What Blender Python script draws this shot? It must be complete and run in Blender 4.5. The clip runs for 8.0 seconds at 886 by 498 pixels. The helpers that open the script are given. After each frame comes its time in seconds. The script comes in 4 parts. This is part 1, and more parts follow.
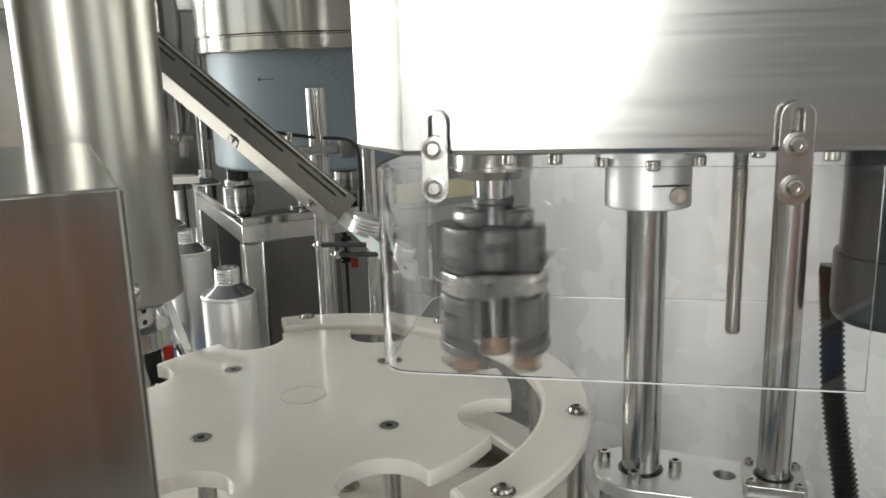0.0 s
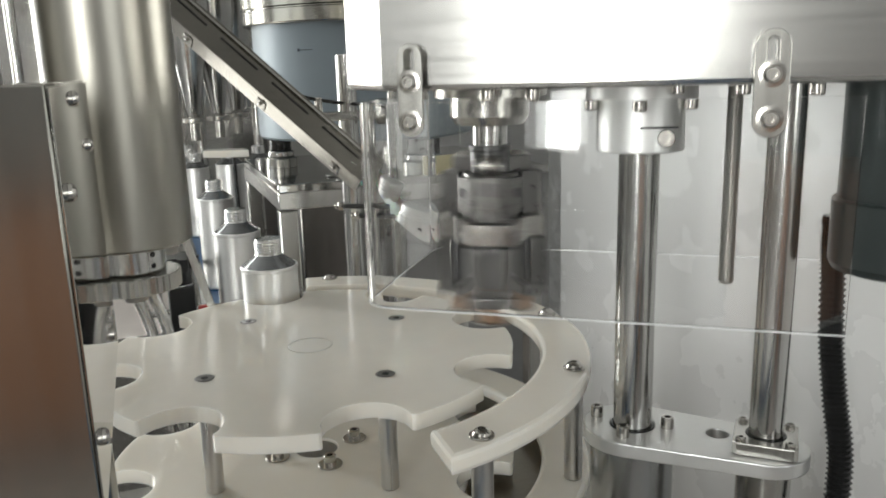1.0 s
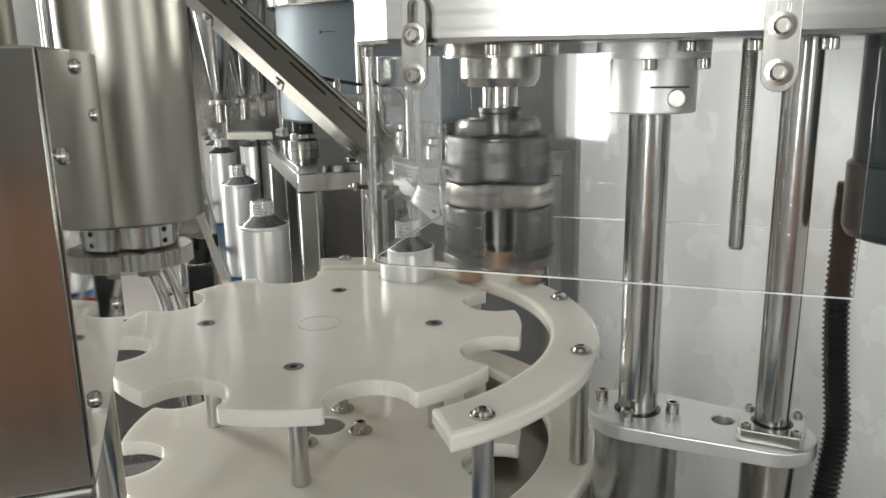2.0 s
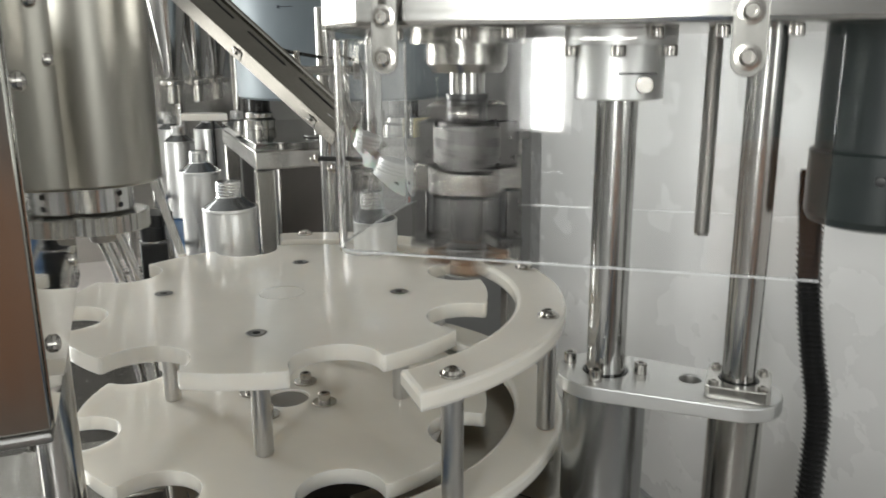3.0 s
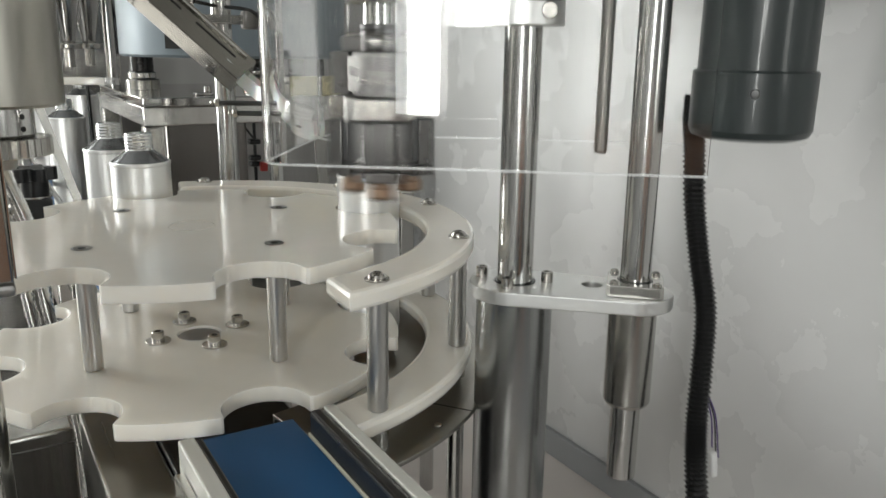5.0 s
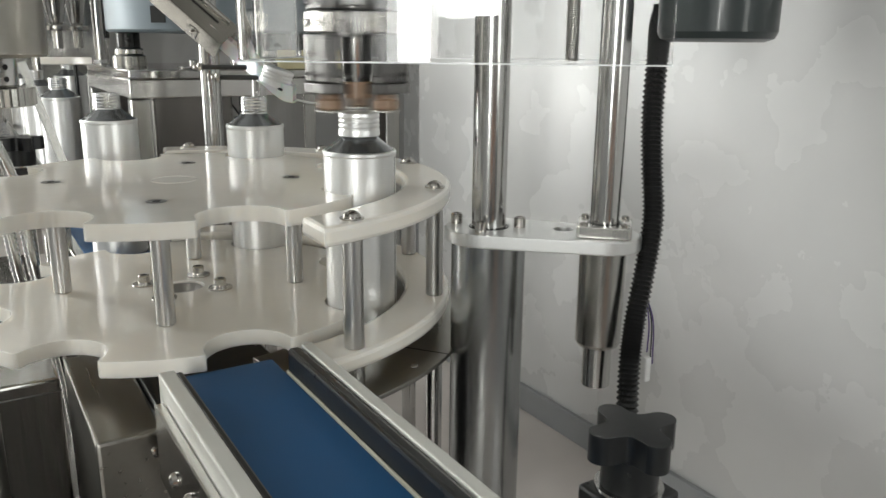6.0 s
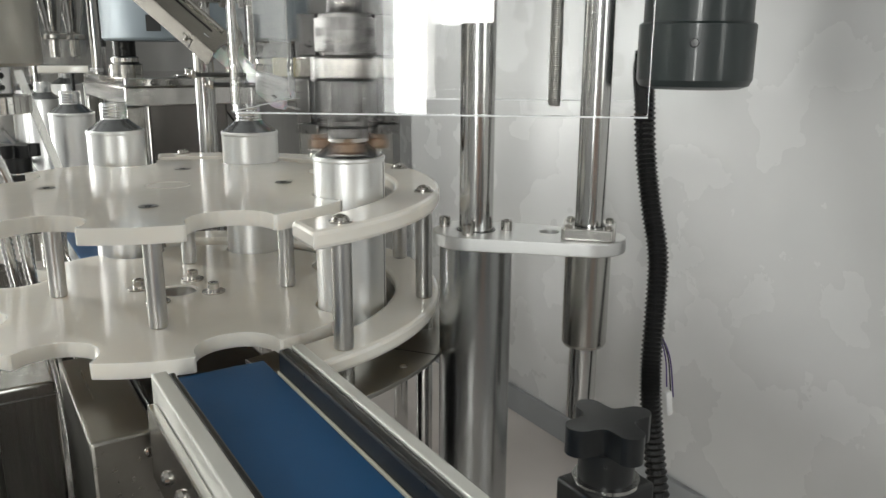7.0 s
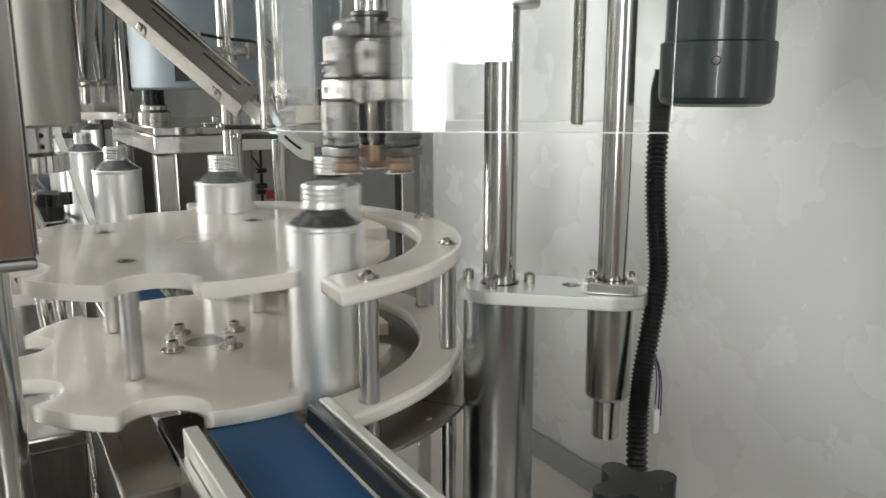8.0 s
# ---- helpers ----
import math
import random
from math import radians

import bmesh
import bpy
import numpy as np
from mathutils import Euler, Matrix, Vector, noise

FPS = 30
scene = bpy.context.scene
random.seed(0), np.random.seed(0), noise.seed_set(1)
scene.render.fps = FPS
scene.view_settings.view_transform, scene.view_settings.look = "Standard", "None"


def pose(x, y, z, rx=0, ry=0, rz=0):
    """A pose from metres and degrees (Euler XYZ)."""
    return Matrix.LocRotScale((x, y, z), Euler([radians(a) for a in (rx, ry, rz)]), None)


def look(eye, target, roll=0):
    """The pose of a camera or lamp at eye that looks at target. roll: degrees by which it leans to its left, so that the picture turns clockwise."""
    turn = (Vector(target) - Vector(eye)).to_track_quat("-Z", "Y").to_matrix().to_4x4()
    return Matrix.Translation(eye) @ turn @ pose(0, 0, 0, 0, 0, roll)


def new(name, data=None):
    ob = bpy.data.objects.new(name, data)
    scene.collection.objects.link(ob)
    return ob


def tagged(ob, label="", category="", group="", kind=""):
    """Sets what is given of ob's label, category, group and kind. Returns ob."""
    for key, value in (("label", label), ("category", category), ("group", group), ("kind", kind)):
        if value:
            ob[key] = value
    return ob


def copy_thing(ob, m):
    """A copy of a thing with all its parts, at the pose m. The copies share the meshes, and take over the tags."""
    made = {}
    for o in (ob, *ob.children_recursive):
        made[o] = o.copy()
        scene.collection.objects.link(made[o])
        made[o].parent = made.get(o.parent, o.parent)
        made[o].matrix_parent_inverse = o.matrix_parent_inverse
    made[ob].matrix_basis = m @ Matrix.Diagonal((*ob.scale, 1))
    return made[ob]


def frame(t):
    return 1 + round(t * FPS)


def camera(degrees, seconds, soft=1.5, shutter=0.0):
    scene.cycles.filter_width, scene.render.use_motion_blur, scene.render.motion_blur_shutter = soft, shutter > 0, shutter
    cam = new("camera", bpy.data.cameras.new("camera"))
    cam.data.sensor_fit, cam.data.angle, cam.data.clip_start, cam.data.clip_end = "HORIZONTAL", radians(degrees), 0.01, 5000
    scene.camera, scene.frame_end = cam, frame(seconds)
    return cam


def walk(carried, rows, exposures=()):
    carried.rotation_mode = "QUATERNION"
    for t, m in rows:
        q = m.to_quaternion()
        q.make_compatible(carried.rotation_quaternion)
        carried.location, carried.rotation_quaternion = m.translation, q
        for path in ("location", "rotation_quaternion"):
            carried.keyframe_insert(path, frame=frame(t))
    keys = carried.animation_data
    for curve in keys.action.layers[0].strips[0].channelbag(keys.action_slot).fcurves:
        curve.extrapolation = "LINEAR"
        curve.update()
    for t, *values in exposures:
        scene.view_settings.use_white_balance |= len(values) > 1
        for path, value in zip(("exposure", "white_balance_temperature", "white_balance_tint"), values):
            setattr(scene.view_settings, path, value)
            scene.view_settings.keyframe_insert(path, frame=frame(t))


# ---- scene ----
cam = camera(58.4, 8.0, 1.5, 0.5)
METRES, EYE, TILT, LEAN, TURN = 0.32, 1.3, 0.0, 0.0, -25.6
ROWS = [
    (1.5, 0.2195, -0.0268, -0.1446, 6.77, -13.14, 1.11),
    (3.0, 0.2051, -0.022, -0.232, 3.8, -14.0, 0.29),
    (3.5, 0.1476, -0.0946, -0.2708, -0.36, -14.3, -0.24),
    (4.0, 0.1018, -0.1646, -0.2707, -3.43, -14.19, -0.61),
    (5.5, 0.1114, -0.1713, -0.458, -5.5, -14.36, -0.66),
    (6.0, 0.1401, -0.2506, -0.5208, -5.78, -14.52, -0.51),
    (6.5, 0.1575, -0.2737, -0.5143, -5.91, -14.39, -0.41),
    (7.0, 0.164, -0.2959, -0.5206, -5.95, -14.04, -0.27),
    (7.5, 0.1642, -0.3189, -0.4737, -5.55, -12.89, -0.04),
    (8.0, 0.1451, -0.3211, -0.4569, -4.69, -11.65, 0.16),
]
PATH = [(t, pose(0, 0, EYE, TILT, LEAN, TURN) @ pose(METRES * x, METRES * y, METRES * z, 90 + pitch, roll, yaw)) for t, x, y, z, yaw, pitch, roll in ROWS]
PATH += [
    (0.0, look((-0.003, 0.001, 1.298), (0.846, 1.759, 0.863), -1.7)),
    (0.5, look((0.030, -0.015, 1.2845), (0.832, 1.765, 0.849), -1.75)),
    (1.0, look((0.049, -0.035, 1.263), (0.731, 1.792, 0.815), -1.6)),
    (1.7, look((0.067, -0.042, 1.257), (0.669, 1.807, 0.790), -1.2)),
    (2.8, look((0.057, -0.035, 1.232), (0.743, 1.783, 0.758), 0.0)),
    (4.2, look((0.006, -0.063, 1.205), (0.971, 1.619, 0.717), 0.8)),
    (5.3, look((0.006, -0.058, 1.162), (1.010, 1.598, 0.664), 0.7)),
]
walk(cam, sorted(PATH, key=lambda row: row[0]), [(0.0, -0.21), (0.5, -0.25), (1.5, -0.17), (3.0, -0.20), (4.0, -0.21), (5.5, -0.17), (8.0, -0.17)])

# ---- light ----
world = bpy.data.worlds.new("world")
scene.world = world
world.use_nodes = True
wn = world.node_tree
sky = wn.nodes.new("ShaderNodeTexSky")
sky.sky_type, sky.sun_disc, sky.sun_elevation, sky.sun_rotation = "NISHITA", False, radians(40), radians(225)
wn.links.new(sky.outputs[0], wn.nodes["Background"].inputs[0])
wn.nodes["Background"].inputs[1].default_value = 0.1


def opening_light(name, m, width, height, radiance, colour):
    """An area lamp in a wall opening: a window's sky light, and the added fill."""
    lamp = bpy.data.lights.new(name, "AREA")
    lamp.shape, lamp.size, lamp.size_y, lamp.color = "RECTANGLE", width, height, colour
    lamp.energy = radiance * math.pi * width * height
    new(name, lamp).matrix_world = m


REAR, LEFT, RIGHT, BACK, TOP = -2.6, -3.6, 1.53, 2.7, 3.0
# (x0, x1, z0, z1) of the openings in the rear wall; (y0, y1, z0, z1) in the left wall
# first rear opening is unseen, added as fill for deck and right side
REAR_OPENINGS = [(0.45, 1.25, 1.0, 2.45), (-2.93, -2.56, 0.76, 2.45), (-2.53, -2.06, 1.28, 2.45)]
LEFT_WINDOWS = [(-0.1, 0.85, 0.8, 2.5), (1.0, 2.4, 0.8, 2.5)]
# unseen opening, added in the back wall as fill light on the wall panel
BACK_FILL = (-2.0, -0.75, 0.8, 2.5)
DAY = (0.965, 0.985, 0.95)
for (x0, x1, z0, z1), power in zip(REAR_OPENINGS, (6, 40, 31)):
    opening_light("opening_light", pose((x0 + x1) / 2, REAR - 0.1, (z0 + z1) / 2, 90, 0, 0), x1 - x0, z1 - z0, power, DAY)
for (y0, y1, z0, z1), power in zip(LEFT_WINDOWS, (0.5, 1.0)):
    opening_light("opening_light", pose(LEFT - 0.1, (y0 + y1) / 2, (z0 + z1) / 2, 90, 0, -90), y1 - y0, z1 - z0, power, DAY)

# added fill lamp in that unseen opening
x0, x1, z0, z1 = BACK_FILL
opening_light("opening_light", pose((x0 + x1) / 2, BACK + 0.1, (z0 + z1) / 2, -90, 0, 0), x1 - x0, z1 - z0, 16, DAY)


# ---- materials ----
def material(name, colour, rough=0.5, metal=0.0, scale=40.0, vary=0.08, rough_vary=0.1, bump=0.0, stretch=(1, 1, 1), stain=0.05, coat=0.0, wave=0.0, **more):
    """A surface with fine grain and broad unevenness; stretch draws the grain out along an axis."""
    mat = bpy.data.materials.new(name)
    mat.use_nodes = True
    nt = mat.node_tree
    bsdf = nt.nodes["Principled BSDF"]
    where = nt.nodes.new("ShaderNodeTexCoord")
    mapped = nt.nodes.new("ShaderNodeMapping")
    mapped.inputs["Scale"].default_value = stretch
    nt.links.new(where.outputs["Object"], mapped.inputs[0])
    fine, broad = nt.nodes.new("ShaderNodeTexNoise"), nt.nodes.new("ShaderNodeTexNoise")
    fine.inputs["Scale"].default_value, fine.inputs["Detail"].default_value = scale, 5
    broad.inputs["Scale"].default_value, broad.inputs["Detail"].default_value = 7, 3
    nt.links.new(mapped.outputs[0], fine.inputs["Vector"])
    nt.links.new(where.outputs["Object"], broad.inputs["Vector"])
    mix = nt.nodes.new("ShaderNodeMix")
    mix.data_type = "RGBA"
    mix.inputs[6].default_value = (*[c * (1 - vary) for c in colour], 1)
    mix.inputs[7].default_value = (*[min(1, c * (1 + vary)) for c in colour], 1)
    nt.links.new(fine.outputs[0], mix.inputs[0])
    worn = nt.nodes.new("ShaderNodeMix")
    worn.data_type, worn.blend_type = "RGBA", "MULTIPLY"
    worn.inputs[0].default_value = 1.0
    span = nt.nodes.new("ShaderNodeMapRange")
    span.inputs[1].default_value, span.inputs[2].default_value = 0.3, 0.7
    span.inputs[3].default_value, span.inputs[4].default_value = 1 - stain, 1.0
    nt.links.new(broad.outputs[0], span.inputs[0])
    nt.links.new(mix.outputs[2], worn.inputs[6])
    nt.links.new(span.outputs[0], worn.inputs[7])
    nt.links.new(worn.outputs[2], bsdf.inputs["Base Color"])
    gloss = nt.nodes.new("ShaderNodeMapRange")
    gloss.inputs[3].default_value, gloss.inputs[4].default_value = max(0.02, rough * (1 - rough_vary)), rough * (1 + rough_vary)
    nt.links.new(fine.outputs[0], gloss.inputs[0])
    nt.links.new(gloss.outputs[0], bsdf.inputs["Roughness"])
    bsdf.inputs["Metallic"].default_value = metal
    bsdf.inputs["Coat Weight"].default_value = coat
    bsdf.inputs["Coat Roughness"].default_value = 0.08
    for key, value in more.items():
        bsdf.inputs[key.replace("_", " ")].default_value = value
    if bump:
        relief = nt.nodes.new("ShaderNodeBump")
        relief.inputs["Strength"].default_value, relief.inputs["Distance"].default_value = bump, 0.0006
        nt.links.new(fine.outputs[0], relief.inputs["Height"])
        nt.links.new(relief.outputs[0], bsdf.inputs["Normal"])
        if wave:
            swell = nt.nodes.new("ShaderNodeBump")
            swell.inputs["Strength"].default_value, swell.inputs["Distance"].default_value = wave, 0.02
            slow = nt.nodes.new("ShaderNodeTexNoise")
            slow.inputs["Scale"].default_value, slow.inputs["Detail"].default_value = 3.5, 1
            upright = nt.nodes.new("ShaderNodeMapping")
            upright.inputs["Scale"].default_value = (1, 1.6, 0.22)
            nt.links.new(where.outputs["Object"], upright.inputs[0])
            nt.links.new(upright.outputs[0], slow.inputs["Vector"])
            nt.links.new(slow.outputs[0], swell.inputs["Height"])
            nt.links.new(swell.outputs[0], relief.inputs["Normal"])
    return mat


def clear(name, colour, rough, ior):
    mat = bpy.data.materials.new(name)
    mat.use_nodes = True
    bsdf = mat.node_tree.nodes["Principled BSDF"]
    grime = mat.node_tree.nodes.new("ShaderNodeTexNoise")
    grime.inputs["Scale"].default_value = 30
    span = mat.node_tree.nodes.new("ShaderNodeMapRange")
    span.inputs[3].default_value, span.inputs[4].default_value = rough * 0.5, rough * 1.5
    mat.node_tree.links.new(grime.outputs[0], span.inputs[0])
    mat.node_tree.links.new(span.outputs[0], bsdf.inputs["Roughness"])
    bsdf.inputs["Base Color"].default_value = (*colour, 1)
    bsdf.inputs["Transmission Weight"].default_value, bsdf.inputs["IOR"].default_value = 1.0, ior
    return mat


POM = material("white_plastic", (0.81, 0.768, 0.695), 0.125, 0, 60, 0.025, 0.3, 0.05, stain=0.05, Subsurface_Weight=0.7, Subsurface_Scale=0.016, Subsurface_Radius=(1.0, 0.92, 0.82))
TUBE = material("drawn_steel_tube", (0.40, 0.41, 0.41), 0.24, 1, 200, 0.04, 0.15, 0.008, (1, 1, 0.02), stain=0.1)
TRAY = material("tray_steel", (0.36, 0.35, 0.32), 0.32, 1, 200, 0.1, 0.2, 0.03, stain=0.15)
COVER = material("folded_sheet_cover", (0.36, 0.35, 0.32), 0.30, 1, 160, 0.08, 0.25, 0.03, (1, 0.05, 1), stain=0.15)
# chute's slotted face: same stainless, its dim reflection put into the colour
DIM_CHUTE = material("chute_sheet_dim_reflection", (0.19, 0.18, 0.16), 0.24, 1, 160, 0.08, 0.25, 0.02, (0.05, 1, 1), stain=0.12)
TABLETOP = material("polished_table_sheet", (0.46, 0.455, 0.44), 0.09, 1, 120, 0.06, 0.3, 0.01, (0.05, 1, 1), stain=0.1)
POLISHED = material("mirror_polished_sheet", (0.50, 0.49, 0.46), 0.035, 1, 80, 0.03, 0.3, 0.008, stain=0.08, wave=0.02)
CHROME = material("polished_steel", (0.54, 0.535, 0.52), 0.18, 1, 300, 0.08, 0.4, 0.02, (1, 1, 0.02))
POST = material("ground_steel_post", (0.58, 0.57, 0.55), 0.30, 1, 420, 0.08, 0.25, 0.05, (1, 1, 0.02), stain=0.1)
STEEL = material("brushed_steel", (0.46, 0.45, 0.425), 0.24, 1, 260, 0.08, 0.3, 0.05, (1, 1, 0.02))
# turned steel; the cylinders' dim brown reflection is put into its colour
BARREL = material("reflection_toned_steel", (0.35, 0.335, 0.30), 0.36, 1, 200, 0.05, 0.15, 0.012, (1, 1, 0.02), stain=0.12)
SHEET = material("brushed_sheet", (0.60, 0.59, 0.57), 0.2, 1, 300, 0.06, 0.2, 0.03, (0.02, 0.02, 1))
MIRROR = material("bright_sheet", (0.47, 0.455, 0.42), 0.17, 1, 120, 0.06, 0.4, 0.02, (1, 1, 0.05), stain=0.12)
# chute's channel: same stainless, coloured for the brighter reflection on its side
BRIGHT_CHUTE = material("chute_sheet_bright_reflection", (0.50, 0.485, 0.45), 0.2, 1, 120, 0.05, 0.3, 0.015, (1, 1, 0.05), stain=0.1)
DULL = material("dull_steel", (0.33, 0.32, 0.31), 0.38, 1, 200, 0.1, 0.2, 0.05, (1, 1, 0.05), stain=0.15)
DARKSTEEL = material("dark_polished_steel", (0.20, 0.19, 0.18), 0.25, 1, 160, 0.1, 0.25, 0.0, (1, 1, 0.05), stain=0.15)
ALU = material("milled_aluminium", (0.70, 0.70, 0.69), 0.42, 1, 240, 0.04, 0.2, 0.04, (0.05, 1, 1))
RAIL = material("anodised_rail", (0.78, 0.77, 0.72), 0.45, 0.5, 240, 0.05, 0.2, 0.05, (1, 0.03, 1), stain=0.12)
CAN = material("aluminium_can", (0.86, 0.86, 0.85), 0.38, 1, 250, 0.04, 0.2, 0.04, (1, 1, 0.02), stain=0.08)
# bottle shoulder, darker than the can body
CONE = material("grey_shoulder", (0.19, 0.195, 0.20), 0.22, 0.85, 80, 0.06, 0.2)
NECK = material("can_neck", (0.80, 0.80, 0.79), 0.25, 1, 80, 0.05, 0.3)
SCREW = material("screw_steel", (0.50, 0.48, 0.45), 0.22, 1, 90, 0.1, 0.3)
# near-black colour for the shade inside holes and slots that aren't cut
HOLE = material("recess_shade", (0.02, 0.02, 0.02), 0.5, 0.5)
BLACK = material("black_plastic", (0.008, 0.0085, 0.009), 0.3, 0, 160, 0.2, 0.2, 0.1)
RUBBER = material("black_rubber", (0.014, 0.014, 0.014), 0.2, 0, 90, 0.2, 0.1, 0.1)
BELT = material("blue_belt", (0.006, 0.085, 0.225), 0.5, 0, 900, 0.12, 0.15, 0.12, stain=0.12)
PAINT = material("grey_green_paint", (0.017, 0.025, 0.025), 0.38, 0, 120, 0.06, 0.2, 0.05, coat=0.3)
COPPER = material("brown_urethane", (0.24, 0.155, 0.10), 0.35, 0, 80, 0.15, 0.2, Subsurface_Weight=0.1, Subsurface_Scale=0.003)
HEADGREY = material("head_steel", (0.165, 0.16, 0.155), 0.30, 1, 150, 0.1, 0.3, 0.06, stain=0.15)
DARKHEAD = material("blackened_steel", (0.10, 0.10, 0.10), 0.34, 0.9, 120, 0.15, 0.2, 0.06)
WALL = material("wall_paint", (0.715, 0.712, 0.705), 0.27, 0, 14, 0.02, 0.2, 0.0, stain=0.06, Specular_IOR_Level=0.75)
DARKWALL = material("dark_grey_wall_paint", (0.22, 0.22, 0.22), 0.6, 0, 14, 0.05, 0.2, 0.05, stain=0.1)
GREYWALL = material("grey_wall_paint", (0.36, 0.355, 0.345), 0.5, 0, 14, 0.03, 0.2, 0.05, stain=0.06)
CEIL = material("ceiling_paint", (0.60, 0.60, 0.595), 0.8, 0, 20, 0.02)
FLOOR = material("floor_tile", (0.45, 0.44, 0.43), 0.25, 0, 9, 0.08, 0.2, 0.02, stain=0.1)
SKIRT = material("grey_skirting", (0.36, 0.37, 0.38), 0.4, 0, 30, 0.05)
BROWN = material("brown_wood", (0.40, 0.205, 0.12), 0.45, 0, 18, 0.25, 0.2, 0.1, (1, 1, 0.1), stain=0.2)
FILM = material("blue_film", (0.27, 0.32, 0.355), 0.42, 0.15, 25, 0.06, 0.3, 0.15, stain=0.1)
INK = material("dark_ink", (0.05, 0.06, 0.08), 0.5)
FAINT = material("faint_print", (0.20, 0.24, 0.28), 0.5)
WHITE = material("white_plastic_part", (0.75, 0.75, 0.74), 0.4, 0, 60, 0.03)
YELLOW = material("pale_yellow_sheet", (0.75, 0.68, 0.42), 0.45, 0, 60, 0.05)
RED = material("red_plastic", (0.5, 0.03, 0.02), 0.4)
WIRE = material("violet_wire", (0.06, 0.03, 0.16), 0.4)
FROST = material("frosted_plastic", (0.90, 0.905, 0.895), 0.25, 0, 60, 0.03, 0.2, Subsurface_Weight=0.5, Subsurface_Scale=0.006)
PINK = material("pale_pink_film", (0.86, 0.79, 0.745), 0.35, 0, 20, 0.05, 0.2, 0.1, stain=0.08)
EDGE = material("sawn_acrylic_edge", (0.88, 0.89, 0.89), 0.5, 0, 200, 0.1)
ACRYLIC = clear("acrylic", (0.992, 0.994, 0.994), 0.0015, 1.49)
CREAM = material("cream_wear_strip", (0.72, 0.68, 0.55), 0.4, 0, 60, 0.05)


# ---- building helpers ----
def mesh_of(bm, mat, smooth=21):
    me = bpy.data.meshes.new("mesh")
    bmesh.ops.recalc_face_normals(bm, faces=bm.faces)
    for f in bm.faces:
        f.smooth = True
    for e in bm.edges:
        if len(e.link_faces) == 2 and e.calc_face_angle(0) > radians(smooth):
            e.smooth = False
    bm.to_mesh(me)
    bm.free()
    me.materials.append(mat)
    return me


def part(name, bm, mat, parent=None, label="", smooth=21):
    """Links a bmesh as one mesh object, under a thing or a part."""
    ob = new(name, mesh_of(bm, mat, smooth) if isinstance(bm, bmesh.types.BMesh) else bm)
    if parent:
        ob.parent = parent
    return tagged(ob, label)


def thing(name, label, category, group="", m=None, kind=""):
    ob = new(name)
    ob.empty_display_size = 0.02
    if m:
        ob.matrix_world = m
    return tagged(ob, label, category, group, kind)


def box(x0, x1, y0, y1, z0, z1, bevel=0.0, bm=None, m=None, segments=2):
    bm = bm or bmesh.new()
    made = bmesh.ops.create_cube(bm, size=1, matrix=Matrix.LocRotScale(((x0 + x1) / 2, (y0 + y1) / 2, (z0 + z1) / 2), None, (x1 - x0, y1 - y0, z1 - z0)))
    verts = made["verts"]
    if bevel:
        edges = list({e for v in verts for e in v.link_edges})
        out = bmesh.ops.bevel(bm, geom=edges, offset=bevel, segments=segments, profile=0.5, affect="EDGES")
        verts = list({v for f in out["faces"] for v in f.verts} | {v for v in verts if v.is_valid})
    if m:
        bmesh.ops.transform(bm, matrix=m, verts=verts)
    return bm


def lathe(profile, x=0.0, y=0.0, z=0.0, n=40, bm=None, m=None):
    """Turns (radius, height) pairs round an upright axis."""
    bm = bm or bmesh.new()
    rings = []
    for r, h in profile:
        if r < 1e-6:
            rings.append([bm.verts.new((x, y, z + h))])
        else:
            rings.append([bm.verts.new((x + r * math.cos(2 * math.pi * i / n), y + r * math.sin(2 * math.pi * i / n), z + h)) for i in range(n)])
    for a, b in zip(rings, rings[1:]):
        for i in range(n):
            j = (i + 1) % n
            if len(a) == 1 and len(b) == 1:
                continue
            if len(a) == 1:
                bm.faces.new((a[0], b[i], b[j]))
            elif len(b) == 1:
                bm.faces.new((a[i], a[j], b[0]))
            else:
                bm.faces.new((a[i], a[j], b[j], b[i]))
    if m:
        bmesh.ops.transform(bm, matrix=m, verts=[v for ring in rings for v in ring])
    return bm


def rod(x, y, z0, z1, r, bevel=0.001, n=32, bm=None, m=None):
    return lathe([(0, z0), (r - bevel, z0), (r, z0 + bevel), (r, z1 - bevel), (r - bevel, z1), (0, z1)], x, y, 0, n, bm, m)


def slab(outline, z0, z1, bevel=0.0015, holes=()):
    """A plate of that outline (and holes), with rounded upper and lower edges."""
    bm = bmesh.new()
    loops = [outline, *holes]
    edges = []
    for loop in loops:
        vs = [bm.verts.new((x, y, z1)) for x, y in loop]
        edges += [bm.edges.new((vs[i], vs[(i + 1) % len(vs)])) for i in range(len(vs))]
    bmesh.ops.triangle_fill(bm, edges=edges, use_beauty=True)
    top = list(bm.faces)
    out = bmesh.ops.extrude_face_region(bm, geom=top)
    low = [g for g in out["geom"] if isinstance(g, bmesh.types.BMVert)]
    bmesh.ops.translate(bm, verts=low, vec=(0, 0, z0 - z1))
    if bevel:
        bmesh.ops.recalc_face_normals(bm, faces=bm.faces)
        sharp = [e for e in bm.edges if len(e.link_faces) == 2 and e.calc_face_angle(0) > 1.2 and abs(e.verts[0].co.z - e.verts[1].co.z) < 1e-5]
        bmesh.ops.bevel(bm, geom=sharp, offset=bevel, segments=2, profile=0.5, affect="EDGES", clamp_overlap=True)
    return bm


